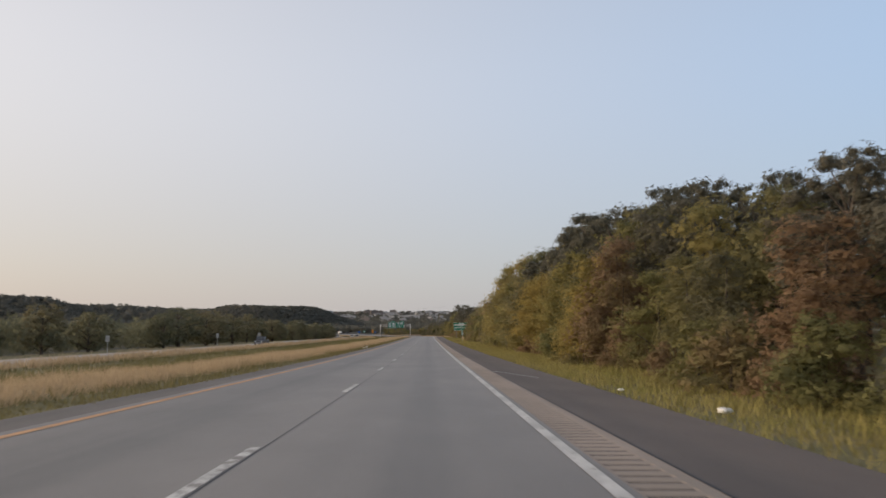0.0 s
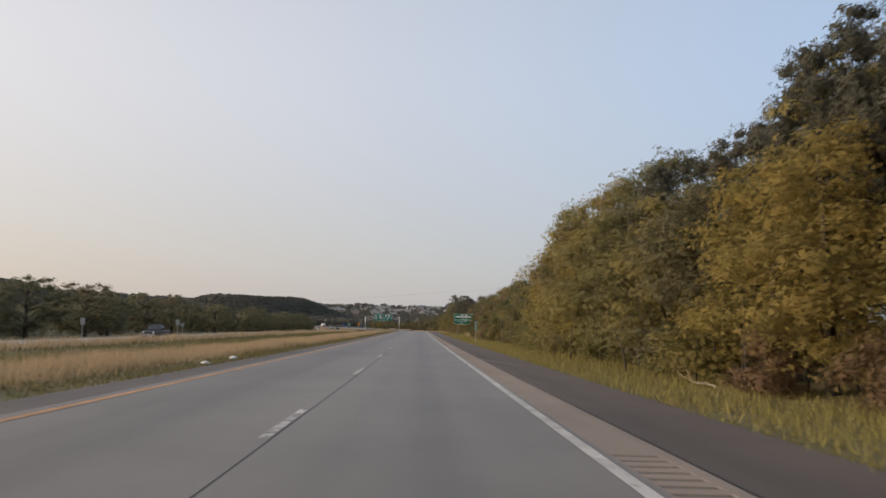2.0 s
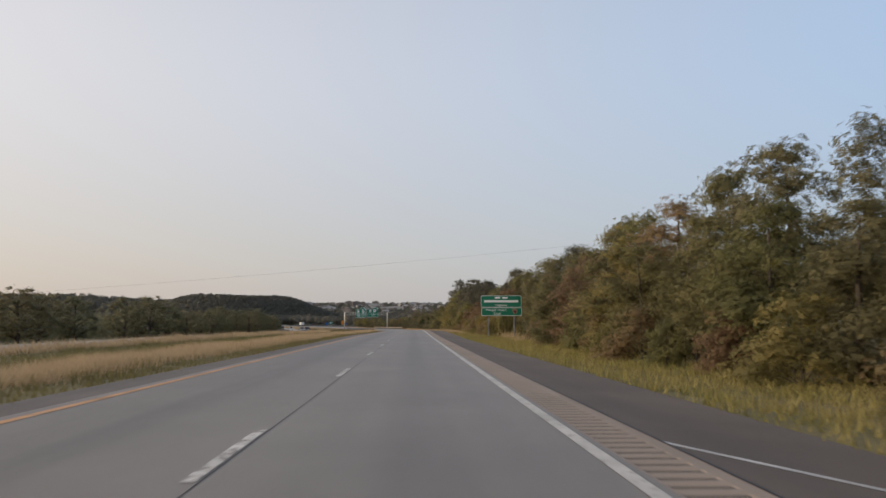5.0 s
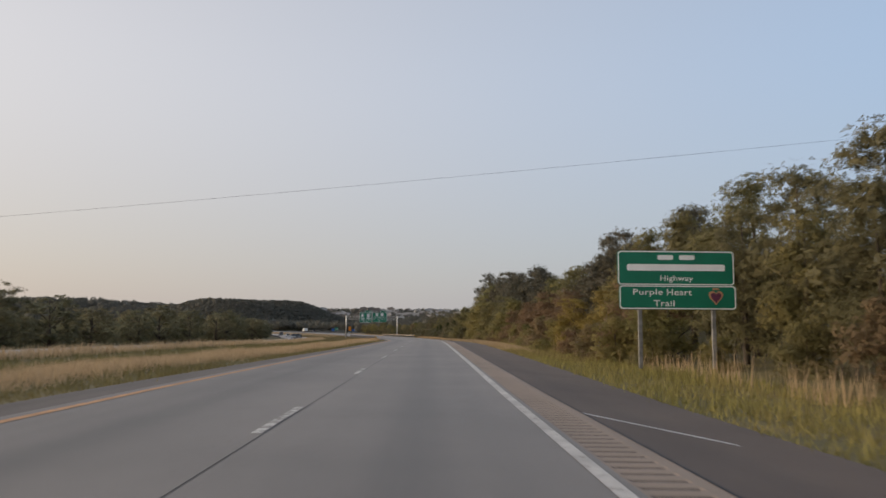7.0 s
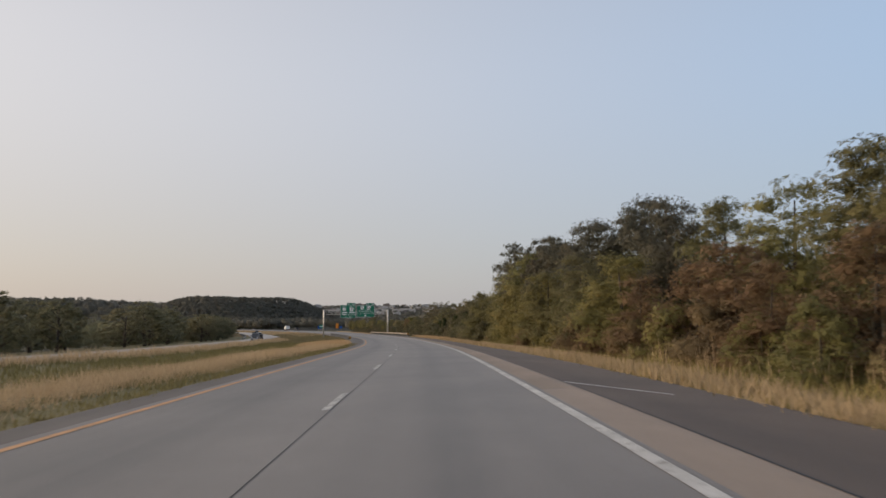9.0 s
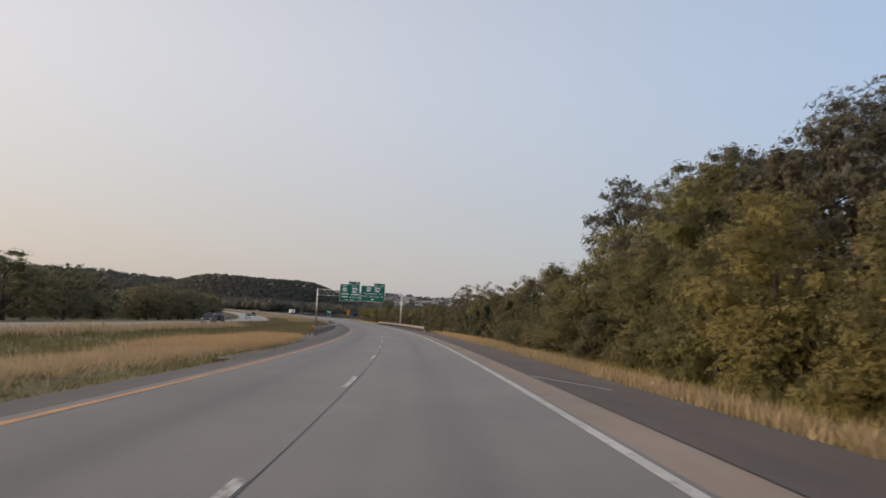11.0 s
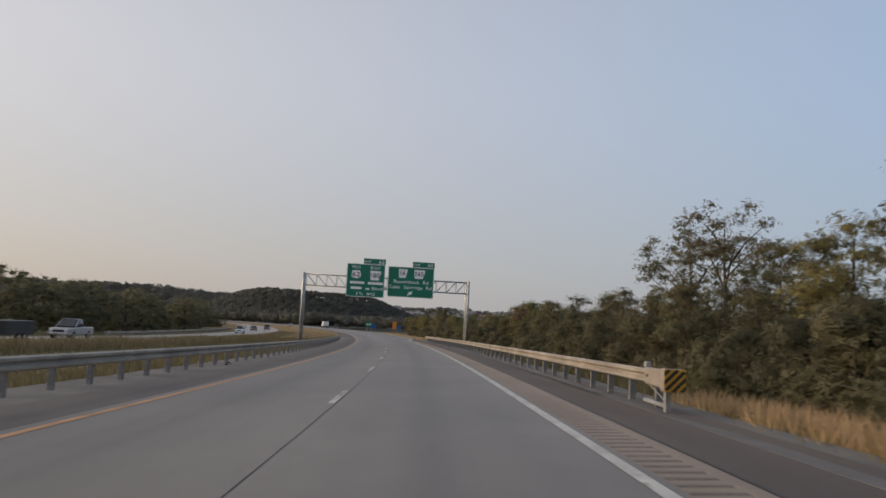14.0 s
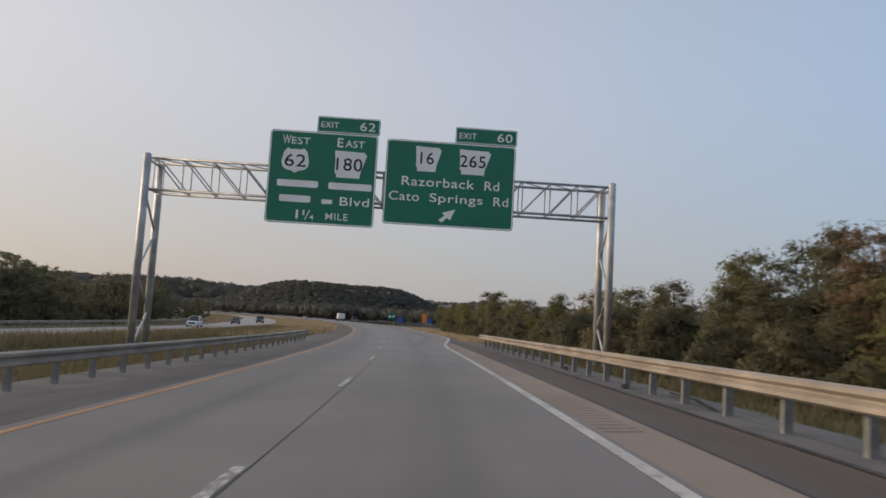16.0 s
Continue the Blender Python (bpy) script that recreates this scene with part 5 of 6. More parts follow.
def sign_west_east():
    root = thing("guide_sign", gantry_frame(), "green overhead exit sign with route shields and white lettering", "road sign", "signs on the gantry")
    x0, x1, z0, z1 = -5.25, -0.52, 5.52, 9.63
    w, h = x1 - x0, z1 - z0
    p = panel(root, (x0 + x1) / 2, (z0 + z1) / 2, w, h, -0.10, 0.055, 0.16)
    X = lambda u: x0 + u * w
    Z = lambda v: z1 - v * h
    y = -0.10
    lettering("W", 0.36, 0.40, (X(0.155), Z(0.100)), y, SIGN_WHITE, p)
    lettering("EST", 0.80, 0.31, (X(0.285), Z(0.108)), y, SIGN_WHITE, p)
    lettering("E", 0.26, 0.40, (X(0.650), Z(0.102)), y, SIGN_WHITE, p)
    lettering("AST", 0.84, 0.31, (X(0.785), Z(0.110)), y, SIGN_WHITE, p)
    a = shape(p, "route_shield", us_shield(X(0.245), Z(0.325), 1.20, 1.10), y - 0.004, SIGN_WHITE)
    lettering("62", 0.92, 0.56, (X(0.245), Z(0.325)), y - 0.010, SIGN_BLACK, a)
    b = shape(p, "route_shield", state_shield(X(0.755), Z(0.335), 1.42, 1.20), y - 0.004, SIGN_WHITE)
    lettering("180", 1.14, 0.56, (X(0.745), Z(0.335)), y - 0.010, SIGN_BLACK, b)
    bar(p, X(0.28), Z(0.572), 1.78, 0.30, y)
    bar(p, X(0.765), Z(0.575), 1.90, 0.30, y)
    bar(p, X(0.265), Z(0.735), 1.36, 0.30, y)
    bar(p, X(0.56), Z(0.75), 0.46, 0.20, y)
    lettering("Blvd", 1.28, 0.38, (X(0.815), Z(0.735)), y, SIGN_WHITE, p)
    lettering("1", 0.10, 0.38, (X(0.295), Z(0.902)), y, SIGN_WHITE, p)
    lettering("1", 0.07, 0.21, (X(0.355), Z(0.880)), y, SIGN_WHITE, p)
    shape(p, "fraction_bar", [(X(0.365), Z(0.955)), (X(0.375), Z(0.955)), (X(0.415), Z(0.85)), (X(0.405), Z(0.85))], y - 0.004, SIGN_WHITE)
    lettering("4", 0.17, 0.22, (X(0.430), Z(0.925)), y, SIGN_WHITE, p)
    lettering("MILE", 0.98, 0.30, (X(0.66), Z(0.905)), y, SIGN_WHITE, p)
    exit_tab(root, X(0.425), X(1.01), z1 + 0.01, "62")


def sign_exit():
    root = thing("guide_sign", gantry_frame(), "green overhead exit sign with road names and an arrow", "road sign", "signs on the gantry")
    x0, x1, z0, z1 = -0.14, 5.62, 5.76, 9.55
    w, h = x1 - x0, z1 - z0
    p = panel(root, (x0 + x1) / 2, (z0 + z1) / 2, w, h, -0.10, 0.055, 0.16)
    X = lambda u: x0 + u * w
    Z = lambda v: z1 - v * h
    y = -0.10
    a = shape(p, "route_shield", state_shield(X(0.325), Z(0.215), 1.14, 1.12), y - 0.004, SIGN_WHITE)
    lettering("16", 0.60, 0.54, (X(0.315), Z(0.205)), y - 0.010, SIGN_BLACK, a)
    b = shape(p, "route_shield", state_shield(X(0.685), Z(0.22), 1.42, 1.12), y - 0.004, SIGN_WHITE)
    lettering("265", 1.14, 0.54, (X(0.668), Z(0.21)), y - 0.010, SIGN_BLACK, b)
    lettering("Razorback", 3.22, 0.40, (X(0.41), Z(0.485)), y, SIGN_WHITE, p)
    lettering("Rd", 0.66, 0.40, (X(0.825), Z(0.487)), y, SIGN_WHITE, p)
    lettering("Cato", 1.34, 0.40, (X(0.155), Z(0.665)), y, SIGN_WHITE, p)
    lettering("Springs", 2.35, 0.50, (X(0.555), Z(0.68)), y, SIGN_WHITE, p)
    lettering("Rd", 0.66, 0.40, (X(0.90), Z(0.668)), y, SIGN_WHITE, p)
    c, k = (X(0.49), Z(0.87)), 0.34
    arrow = [(-1.0, -0.62), (-0.62, -1.0), (0.05, -0.28), (0.42, -0.62), (1.0, 1.0), (-0.62, 0.42), (-0.28, 0.05)]
    shape(p, "arrow", [(c[0] + k * a1 * 1.05, c[1] + k * b1 * 0.9) for a1, b1 in arrow], y - 0.004, SIGN_WHITE)
    exit_tab(root, X(0.525), X(1.005), z1 + 0.01, "60")


sign_west_east()
sign_exit()


def memorial_sign():
    s, lat = 234.2, 12.55
    base = float(at_s(s, RZ)) + 0.09
    x, y = plan(s, lat)
    root = thing("highway_sign", pose(float(x), float(y), base, 0, 0, heading(s)), "green two-panel memorial highway sign on two steel posts", "road sign")
    w = 5.0
    up = panel(root, 0, 3.90, w, 1.47, 0.0, 0.045, 0.14, "upper_panel")
    low = panel(root, 0.05, 2.65, w, 1.02, 0.0, 0.045, 0.14, "lower_panel")
    bar(up, -0.45, 4.35, 0.66, 0.20, 0.0)
    bar(up, 0.47, 4.35, 0.66, 0.20, 0.0)
    bar(up, 0.0, 3.92, 4.2, 0.28, 0.0)
    lettering("Highway", 1.40, 0.30, (0.02, 3.43), 0.0, SIGN_WHITE, up)
    lettering("Purple", 1.26, 0.32, (-1.22, 2.84), 0.0, SIGN_WHITE, low)
    lettering("Heart", 1.06, 0.26, (0.12, 2.87), 0.0, SIGN_WHITE, low)
    lettering("Trail", 0.88, 0.26, (-0.54, 2.40), 0.0, SIGN_WHITE, low)

    def heart(k, cx, cz):
        pts = []
        for i in range(28):
            a = 2 * math.pi * i / 28
            pts.append((cx + k * 0.94 * math.sin(a) ** 3, cz + k * (0.86 * math.cos(a) - 0.34 * math.cos(2 * a) - 0.12 * math.cos(3 * a) - 0.05 * math.cos(4 * a))))
        return pts

    em = shape(low, "emblem", heart(0.33, 1.68, 2.68), -0.004, GOLD)
    shape(em, "emblem_field", heart(0.24, 1.68, 2.67), -0.012, PURPLE)
    shape(em, "emblem_bar", [(1.52, 2.98), (1.84, 2.98), (1.80, 3.05), (1.56, 3.05)], -0.012, GOLD)
    for x in (-1.55, 1.60):
        g = Geo()
        g.box(x, 0.12, 2.15, 0.17, 0.10, 5.0, 0.012)
        part("post", g, POST, root, "weathered brownish-grey post")
    for z in (2.4, 3.3, 4.3):
        g = Geo()
        g.box(0, 0.062, z, w * 0.94, 0.02, 0.07)
        part("stiffener", g, SIGN_BACK, root)


memorial_sign()


def mile_marker():
    s, lat = 151.5, 9.05
    x, y = plan(s, lat)
    g0 = float(ground_z(s, lat))
    root = thing("mile_marker", pose(float(x), float(y), g0, 0, 0, heading(s)), "small green mile marker on a thin steel post", "road sign")
    top = float(at_s(s, RZ)) + 2.32 - g0
    p = panel(root, 0, top - 0.58, 0.34, 1.16, 0.0, 0.018, 0.03)
    lettering("MILE", 0.24, 0.10, (0, top - 0.14), 0.0, SIGN_WHITE, p)
    lettering("6", 0.17, 0.32, (0, top - 0.45), 0.0, SIGN_WHITE, p)
    lettering("0", 0.17, 0.32, (0, top - 0.87), 0.0, SIGN_WHITE, p)
    g = Geo()
    g.box(0, 0.08, top / 2 - 0.3, 0.06, 0.05, top + 0.5, 0.006)
    part("post", g, STEEL, root)


mile_marker()


def small_sign(s, lat, w, h, top, mat, label, turn=0.0, arrow=False):
    root = thing("roadside_sign", upright(s, lat, turn), label, "road sign")
    g = Geo()
    g.prism(rounded(w, h, 0.05, 0, top - h / 2), -0.012, 0.012)
    p = part("panel", g, mat, root)
    if arrow:
        k, cz = h * 0.22, top - h * 0.52
        pts = [(-1.0, -0.62), (-0.62, -1.0), (0.05, -0.28), (0.42, -0.62), (1.0, 1.0), (-0.62, 0.42), (-0.28, 0.05)]
        shape(p, "arrow", [(a * k + w * 0.2, cz + b * k) for a, b in pts], -0.016, SIGN_WHITE)
        bar(p, -w * 0.22, cz, w * 0.36, h * 0.22, -0.012)
    for x in ((-w * 0.3, w * 0.3) if w > 1.0 else (0,)):
        g = Geo()
        g.box(x, 0.05, top / 2 - 0.25, 0.07, 0.06, top + 0.5, 0.006)
        part("post", g, STEEL, root)
    return root


for s, lat, w, h, top in ((156, -43.0, 0.6, 0.9, 2.7), (193.4, -42.8, 0.75, 0.95, 2.75), (206, -46.0, 0.75, 0.75, 2.2), (105, -44.0, 0.6, 0.9, 2.5)):
    small_sign(s, lat, w, h, top, SIGN_BACK, "small road sign seen from its grey back on a post", 0)
small_sign(688, 13.0, 2.4, 1.9, 3.9, GREEN, "green exit sign with an arrow in the gore", 0, True)
small_sign(762, 30.0, 2.4, 2.0, 3.9, SIGN_BLUE, "blue services sign beside the exit ramp")
small_sign(711, 28.0, 1.7, 3.0, 5.3, SIGN_ORANGE, "orange work sign beside the exit ramp")
small_sign(700, 27.5, 1.7, 1.4, 3.6, SIGN_BLUE, "blue services sign beside the exit ramp")


# ---- vehicles ----
def wheel(parent, x, y, r, w=0.24):
    g = Geo()
    n = 18
    ring = [(-w / 2, r * 0.66), (-w / 2, r * 0.94), (-w * 0.36, r), (w * 0.36, r), (w / 2, r * 0.94), (w / 2, r * 0.66)]
    v = [(x + a, y + b * math.cos(2 * math.pi * j / n), r + b * math.sin(2 * math.pi * j / n)) for j in range(n) for a, b in ring]
    k = len(ring)
    g.add(v, [(j * k + i, j * k + i + 1, ((j + 1) % n) * k + i + 1, ((j + 1) % n) * k + i) for j in range(n) for i in range(k - 1)])
    wh = part("wheel", g, TYRE, parent, "black tyre", True)
    g = Geo()
    g.tube([(x - w * 0.42, y, r), (x - w * 0.40, y, r)], [r * 0.68, r * 0.68], 18)
    g.tube([(x + w * 0.40, y, r), (x + w * 0.42, y, r)], [r * 0.68, r * 0.68], 18)
    part("rim", g, CHROME, wh)


def loft(sections):
    """A body from cross rings (y, [(x, z), ...]) of equal count, mirrored rings already closed."""
    g = Geo()
    n = len(sections[0][1])
    for y, ring in sections:
        g.v += [(x, y, z) for x, z in ring]
    for r in range(len(sections) - 1):
        g.f += [(r * n + i, r * n + (i + 1) % n, (r + 1) * n + (i + 1) % n, (r + 1) * n + i) for i in range(n)]
    g.f += [tuple(range(n - 1, -1, -1)), tuple(range((len(sections) - 1) * n, len(sections) * n))]
    return g


def hull(half, z0, z1, top_half=None, r=0.08):
    t = top_half if top_half is not None else half
    return [(-half + r, z0), (half - r, z0), (half, z0 + r), (half, (z0 + z1) / 2), (t, z1 - r), (t - r, z1), (-t + r, z1), (-t, z1 - r), (-half, (z0 + z1) / 2), (-half, z0 + r)]


def car(m, kind, paint, label, name, group="traffic on the highway"):
    """A vehicle facing +y of m: 'pickup', 'sedan' or 'suv'."""
    root = thing(name, m, label, "vehicle", group)
    pick = kind == "pickup"
    L, W, R = (5.8, 1.0, 0.40) if pick else ((4.7, 0.91, 0.33) if kind == "sedan" else (4.75, 0.95, 0.36))
    f, b = L / 2, -L / 2
    belt = 1.12 if pick else (0.92 if kind == "sedan" else 1.05)
    top = 1.90 if pick else (1.44 if kind == "sedan" else 1.75)
    lo = 0.42 if pick else 0.28
    if pick:
        body = [(b, hull(W * 0.96, lo + 0.1, belt)), (b + 0.1, hull(W, lo, belt + 0.02)), (-0.55, hull(W, lo, belt + 0.02)), (0.95, hull(W, lo, belt + 0.02)), (1.3, hull(W, lo, belt)), (f - 0.25, hull(W * 0.97, lo, belt - 0.04)), (f, hull(W * 0.88, lo + 0.08, belt - 0.16))]
        cab = [(-0.62, hull(W * 0.93, belt, belt + 0.1, W * 0.90)), (-0.45, hull(W * 0.93, belt, top - 0.02, W * 0.76)), (0.35, hull(W * 0.93, belt, top, W * 0.76)), (1.45, hull(W * 0.93, belt - 0.02, belt + 0.12, W * 0.86))]
    else:
        body = [(b, hull(W * 0.86, lo + 0.12, belt - 0.1)), (b + 0.25, hull(W * 0.97, lo, belt - 0.02)), (-0.3, hull(W, lo, belt)), (0.9, hull(W, lo, belt)), (f - 0.4, hull(W * 0.96, lo, belt - 0.14)), (f, hull(W * 0.82, lo + 0.08, belt - 0.3))]
        back = b + (0.75 if kind == "sedan" else 0.12)
        cab = [(back, hull(W * 0.9, belt - 0.06, belt + 0.06, W * 0.86)), (back + (0.8 if kind == "sedan" else 0.35), hull(W * 0.92, belt - 0.06, top - 0.03, W * 0.72)), (0.15, hull(W * 0.92, belt - 0.06, top, W * 0.72)), (1.15, hull(W * 0.92, belt - 0.06, belt + 0.04, W * 0.84))]
    part("body", loft(body), paint, root, smooth_faces=False)
    c = part("cab", loft(cab), GLASS, root, "dark glazed cabin")
    y0, y1 = cab[1][0], cab[2][0]
    g = Geo()
    g.box(0, (y0 + y1) / 2, top + 0.005, W * 1.40, (y1 - y0) + 0.12, 0.05, 0.02)
    part("roof", g, paint, c)
    for sx in (-1, 1):
        g = Geo()
        for yy in ((y0 + y1) / 2, y0 + 0.02):
            g.tube([(sx * W * 0.93, yy, belt + 0.04), (sx * W * 0.765, yy, top - 0.04)], [0.045, 0.04], 6)
        g.tube([(sx * W * 0.90, cab[3][0] - 0.05, belt + 0.05), (sx * W * 0.76, y1, top - 0.03)], [0.045, 0.04], 6)
        part("pillar", g, paint, c)
        g = Geo()
        g.box(sx * (W + 0.10), y1 + 0.55, belt + 0.12, 0.20, 0.10, 0.15, 0.03)
        part("mirror", g, BLACK_PLASTIC, root)
        g = Geo()
        g.box(sx * W * 0.66, f - 0.06, belt - (0.24 if pick else 0.34), 0.34, 0.16, 0.16, 0.03)
        part("headlight", g, LAMP, root)
        g = Geo()
        g.box(sx * W * 0.82, b + 0.04, belt - 0.14, 0.20, 0.10, 0.30 if pick else 0.18, 0.03)
        part("tail_light", g, TAIL, root)
        for yy in (b + L * 0.21, f - L * 0.19):
            wheel(root, sx * (W - 0.11), yy, R)
    g = Geo()
    g.box(0, f + 0.005, belt - 0.36, W * 1.05, 0.06, 0.26, 0.02)
    part("grille", g, BLACK_PLASTIC, root)
    for yy, nm in ((f + 0.03, "front_bumper"), (b - 0.03, "rear_bumper")):
        g = Geo()
        g.box(0, yy, lo + 0.14, W * 1.86, 0.18, 0.22, 0.05)
        part(nm, g, CHROME if pick else paint, root)
    if pick:
        g = Geo()
        g.box(0, b + 1.08, belt + 0.022, W * 1.62, 1.75, 0.012)
        part("bed", g, BLACK_PLASTIC, root, "dark open bed")
    return root


def opp_pose(s, off):
    la = float(opp_lat(s)) + off
    x, y = plan(s, la)
    return pose(float(x), float(y), float(opp_z(s, la)), 0, 0, heading(s) + 180)


car(opp_pose(159, 1.4), "pickup", CAR_GREY, "dark grey pickup truck on the opposite carriageway", "pickup_truck")
car(opp_pose(456, 0.8), "pickup", CAR_GREY, "dark grey pickup truck towing a dark trailer", "pickup_truck")
car(opp_pose(480, -1.8), "pickup", CAR_SILVER, "silver pickup truck on the opposite carriageway", "pickup_truck")
car(opp_pose(590, -1.9), "suv", CAR_WHITE, "white car on the opposite carriageway", "car")
car(opp_pose(640, -1.8), "sedan", CAR_GREY, "dark car with lights on the opposite carriageway", "car")
car(opp_pose(668, 1.8), "suv", CAR_GREY, "dark car far off on the opposite carriageway", "car")
car(upright(823, -1.9, on_road=True), "sedan", CAR_SILVER, "small silver car far ahead in the passing lane", "car")


def trailer():
    root = thing("trailer", opp_pose(463.4, 0.8), "low dark box trailer behind the pickup", "trailer", "traffic on the highway")
    g = Geo()
    g.box(0, 0, 1.05, 2.1, 4.2, 1.1, 0.05)
    part("box", g, BLACK_PLASTIC, root)
    g = Geo()
    g.box(0, 2.9, 0.5, 0.12, 1.4, 0.10)
    part("drawbar", g, STEEL, root)
    for sx in (-1, 1):
        for yy in (-0.5, 0.35):
            wheel(root, sx * 1.05, yy, 0.34)


trailer()


def truck():
    """A white cab-over lorry with a load, and the pickup beside it."""
    root = thing("truck", upright(735, 1.9, on_road=True), "white box truck far ahead in the driving lane", "truck", "traffic on the highway")
    g = Geo()
    g.box(0, -0.6, 1.95, 2.4, 4.6, 1.9, 0.06)
    part("box", g, CAR_WHITE, root)
    part("cab", loft([(1.8, hull(1.1, 0.7, 2.6)), (2.9, hull(1.1, 0.7, 2.6, 1.0)), (3.4, hull(1.1, 0.7, 1.7, 1.0)), (4.3, hull(1.05, 0.7, 1.5, 0.95))]), CAR_WHITE, root)
    g = Geo()
    g.box(0, 0.2, 0.8, 1.0, 7.0, 0.24, 0.02)
    part("chassis", g, BLACK_PLASTIC, root)
    for sx in (-1, 1):
        g = Geo()
        g.box(sx * 1.0, -2.95, 0.95, 0.26, 0.08, 0.16, 0.02)
        part("tail_light", g, TAIL, root)
        for yy in (-1.7, 3.2):
            wheel(root, sx * 0.98, yy, 0.48, 0.3)
    g = Geo()
    g.box(0, -2.95, 0.6, 2.2, 0.14, 0.16, 0.03)
    part("rear_bumper", g, CHROME, root)


truck()
car(upright(722, 5.4, on_road=True), "pickup", CAR_GREY, "grey pickup truck far ahead beside the lorry", "pickup_truck")


# ---- small things by the road ----
def litter(s, lat, size, seed, label="crumpled white litter lying in the grass", lift=0.0):
    r = random.Random(seed)
    g = Geo()
    n, m = 9, 5
    for j in range(m):
        v = j / (m - 1)
        for i in range(n):
            a = 2 * math.pi * i / n
            k = size * math.sin(math.pi * (0.08 + 0.84 * v)) * r.uniform(0.6, 1.25)
            g.v.append((k * math.cos(a) * 1.4, k * math.sin(a), size * 0.9 * (1 - math.cos(math.pi * v)) / 2 * r.uniform(0.7, 1.2)))
    g.f = [(j * n + i, j * n + (i + 1) % n, (j + 1) * n + (i + 1) % n, (j + 1) * n + i) for j in range(m - 1) for i in range(n)] + [tuple(range(n - 1, -1, -1)), tuple(range((m - 1) * n, m * n))]
    ob = part("litter", g, LITTER, None, label, True, category="litter")
    ob.matrix_world = upright(s, lat, r.uniform(0, 360), lift)


for i, (s, lat, size) in enumerate(((16.0, 8.6, 0.13), (17.5, 6.85, 0.07), (22.5, 8.0, 0.10), (61.5, 6.9, 0.08), (82.5, -5.4, 0.12), (85.8, -5.3, 0.135), (341.0, 8.6, 0.14), (394.0, 7.5, 0.09), (455, 7.4, 0.07))):
    litter(s, lat, size, i, lift=0.08 if size > 0.12 else 0.05)


def tyre_scrap(s, lat, length, seed):
    """A torn, curling strip of tyre tread."""
    r = random.Random(seed)
    g = Geo()
    n = 12
    for i in range(n + 1):
        u = i / n
        y, z = length * (u - 0.5), 0.012 + 0.05 * math.sin(3.1 * u) * r.uniform(0.5, 1.2)
        bend = 0.12 * math.sin(2.6 * u + seed)
        w = (0.045 if length > 2 else 0.08) * r.uniform(0.55, 1.1)
        g.v += [(bend - w, y, z), (bend + w, y, z + r.uniform(-0.008, 0.02)), (bend + w, y, z + 0.022), (bend - w, y, z + 0.018)]
    for i in range(n):
        a, b = 4 * i, 4 * i + 4
        g.f += [(a + j, a + (j + 1) % 4, b + (j + 1) % 4, b + j) for j in range(4)]
    g.f += [(3, 2, 1, 0), (4 * n, 4 * n + 1, 4 * n + 2, 4 * n + 3)]
    ob = part("tyre_scrap", g, TYRE, None, "torn black strip of tyre tread on the shoulder", category="tyre scrap")
    ob.matrix_world = pose(*spot_road(s, lat, 0.002), 0, 0, heading(s) + r.uniform(-14, 14))


for s, lat, length in ((479.3, 6.98, 3.4), (482.4, 6.62, 0.9), (489.9, 6.75, 1.1), (387, -6.05, 0.8), (436.5, -6.05, 1.0)):
    tyre_scrap(s, lat, length, int(s))


def dead_trunk(s, lat, h, lean, seed):
    r = random.Random(seed)
    root = thing("dead_tree", upright(s, lat, r.uniform(0, 360)), "leaning bare grey dead tree at the wood's edge", "dead tree")
    g = Geo()
    pts = [Vector((lean * (max(z, 0) / h) ** 1.2 + r.uniform(-0.06, 0.06), r.uniform(-0.08, 0.08), z)) for z in np.linspace(-0.2, h, 7)]
    g.tube(pts, [0.10 * (1 - 0.13 * i) for i in range(7)], 7)
    part("trunk", g, PALE_BARK, root, smooth_faces=True)
    for i in range(7):
        p = pts[2 + i % 5]
        d = Vector((r.uniform(-1, 1), r.uniform(-1, 1), r.uniform(0.5, 1.4))) * h * 0.16
        g = Geo()
        g.tube([p, p + d * 0.55 + Vector((0, 0, 0.08)), p + d], [0.035, 0.022, 0.006], 5)
        part("limb", g, PALE_BARK, root)


for s, lat, h, lean in ((250, 12.6, 2.6, -1.0), (158, 13.3, 3.0, 0.8)):
    dead_trunk(s, lat, h, lean, int(s))


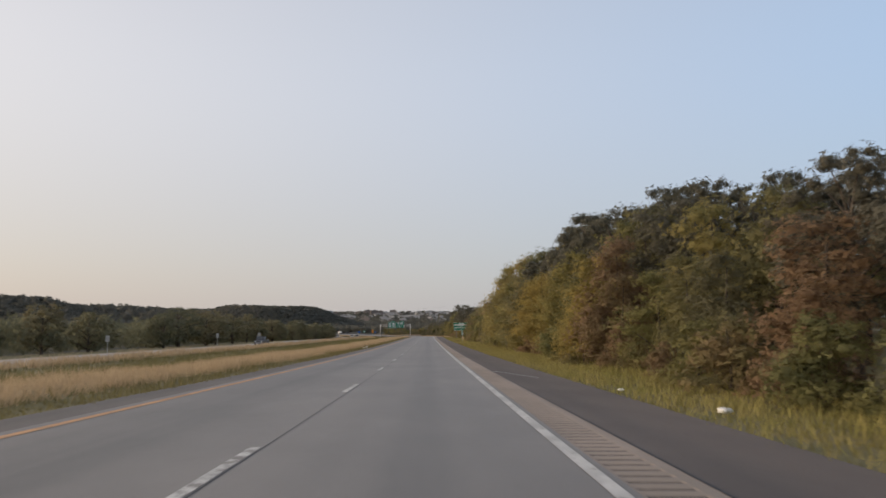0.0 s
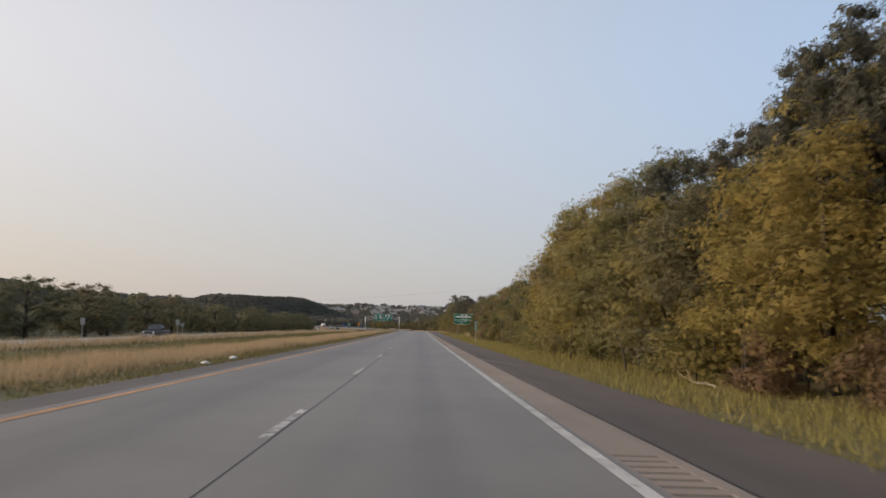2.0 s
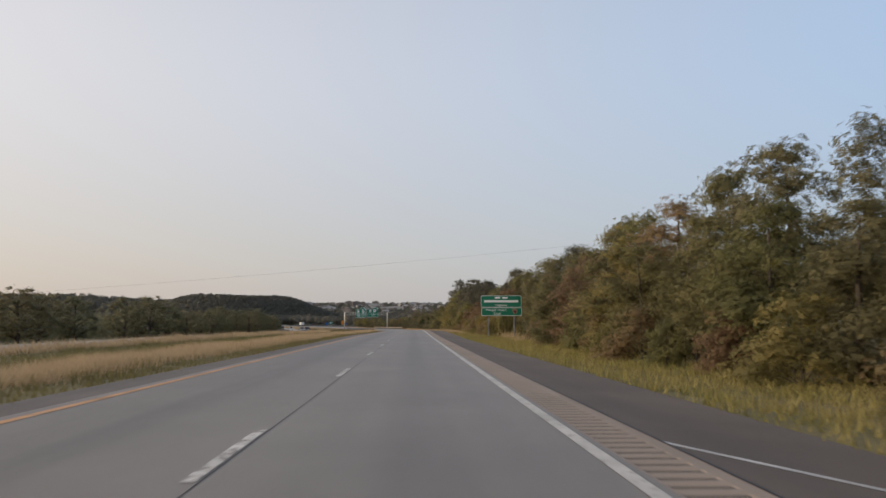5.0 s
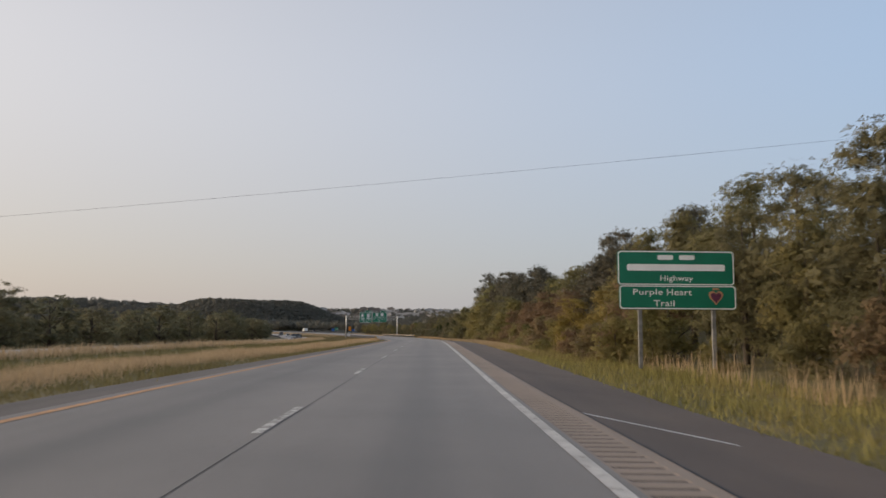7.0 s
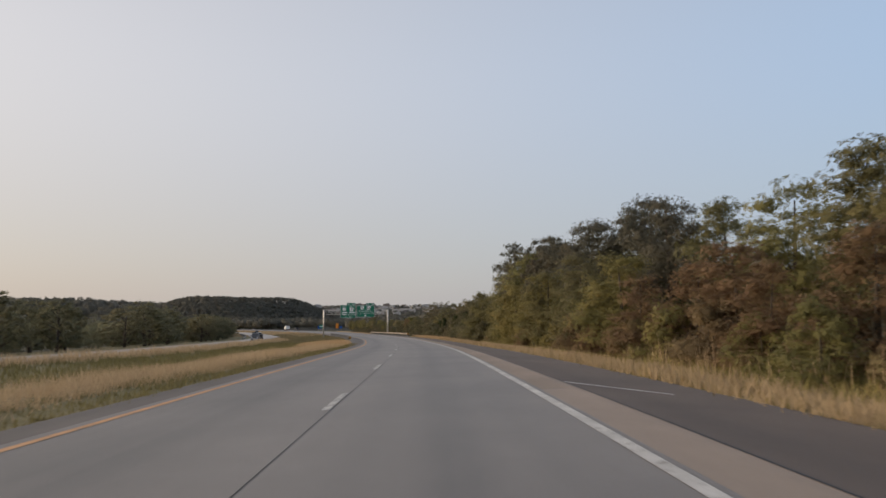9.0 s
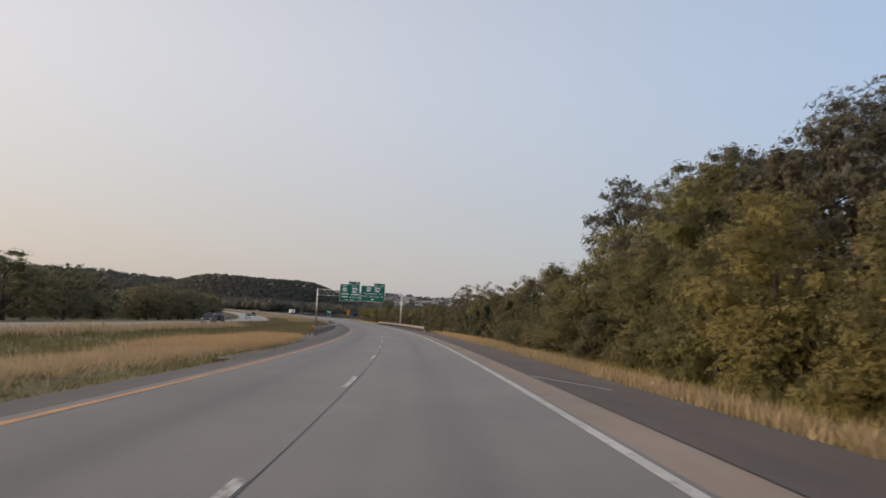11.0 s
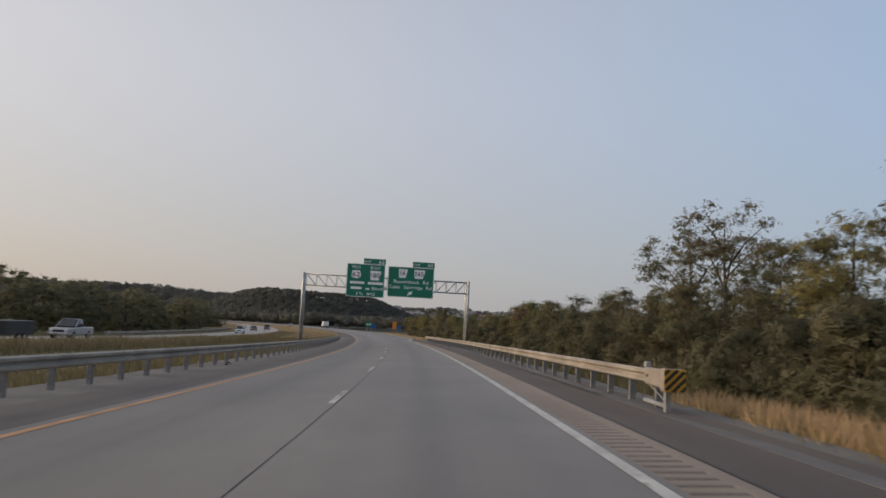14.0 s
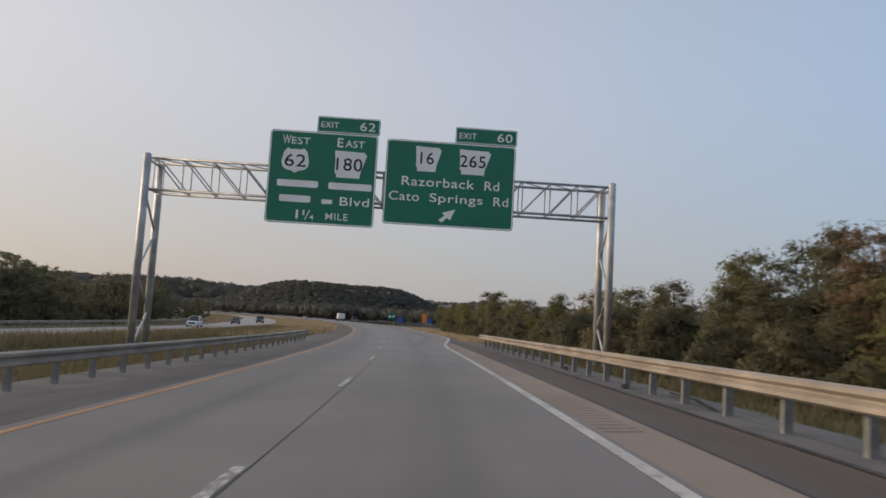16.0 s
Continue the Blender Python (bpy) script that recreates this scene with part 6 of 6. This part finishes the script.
def fallen_branch(s, lat):
    root = thing("fallen_branch", upright(s, lat, 0), "pale bare fallen branch curving out of the bushes", "branch")
    pts = [Vector((0.0, 2.6, 0.95)), Vector((0.05, 2.0, 0.62)), Vector((0.0, 1.4, 0.30)), Vector((-0.1, 0.9, 0.13)), Vector((-0.1, 0.3, 0.12)), Vector((0.0, -0.4, 0.17)), Vector((0.1, -0.9, 0.10)), Vector((0.2, -1.3, -0.05))]
    g = Geo()
    g.tube(pts, [0.02, 0.03, 0.038, 0.045, 0.05, 0.055, 0.06, 0.065], 7)
    part("stem", g, WEATHERED, root, smooth_faces=True)
    g = Geo()
    g.tube([pts[3], pts[3] + Vector((-0.3, 0.5, 0.25)), pts[3] + Vector((-0.4, 1.0, 0.6))], [0.025, 0.018, 0.006], 5)
    part("twig", g, WEATHERED, root)


fallen_branch(85.5, 12.6)


# overhead wire
def wire():
    a, b = Vector((*spot_road(248, -66)[:2], float(at_s(248, RZ)) + 4.5)), Vector((*spot_road(242, 34)[:2], float(at_s(242, RZ)) + 12.9))
    g = Geo()
    pts = [a.lerp(b, i / 40) - Vector((0, 0, 4 * 0.5 * (i / 40) * (1 - i / 40))) for i in range(41)]
    g.tube(pts, [0.007] * 41, 5)
    part("overhead_wire", g, BLACK_PLASTIC, None, "thin overhead wire strung across the highway", category="wire")


wire()


# ---- the town on the far ridge ----
def town():
    r = random.Random(77)
    spec = []
    for i in range(84):
        az = r.uniform(-8.2, 2.4)
        d = r.uniform(2650, 3780)
        spec.append((az, d, r.uniform(12, 40), r.uniform(10, 24), r.uniform(5, 9), r.random() < 0.55))
    spec += [(-4.9, 3500, 30, 20, 19, False), (-4.35, 3520, 34, 20, 17, False), (-3.9, 3500, 30, 18, 15, False), (-6.9, 3000, 110, 40, 9, True), (-6.4, 3050, 60, 40, 10, True), (-1.6, 3100, 90, 40, 8, True), (-8.0, 3420, 50, 30, 20, True), (-2.9, 3550, 30, 16, 15, False)]
    for az, d, w, dep, h, pale in spec:
        x, y = d * math.sin(radians(az)), d * math.cos(radians(az))
        z = float(hills(x, y)) + 4
        g = Geo()
        g.box(0, 0, h / 2 - 6, w, dep, h + 12, 0.6)
        g.box(w * 0.12, 0, h + 1.2, w * 0.4, dep * 0.5, 2.6, 0.3)
        b = new("town_building", g.mesh("town_building", TOWN_PALE if pale else TOWN))
        b.matrix_world = pose(x, y, z, 0, 0, r.uniform(-20, 20))
        tagged(b, "pale distant town building on the far ridge" if pale else "tan distant town building on the far ridge", "building", "town on the ridge")


town()
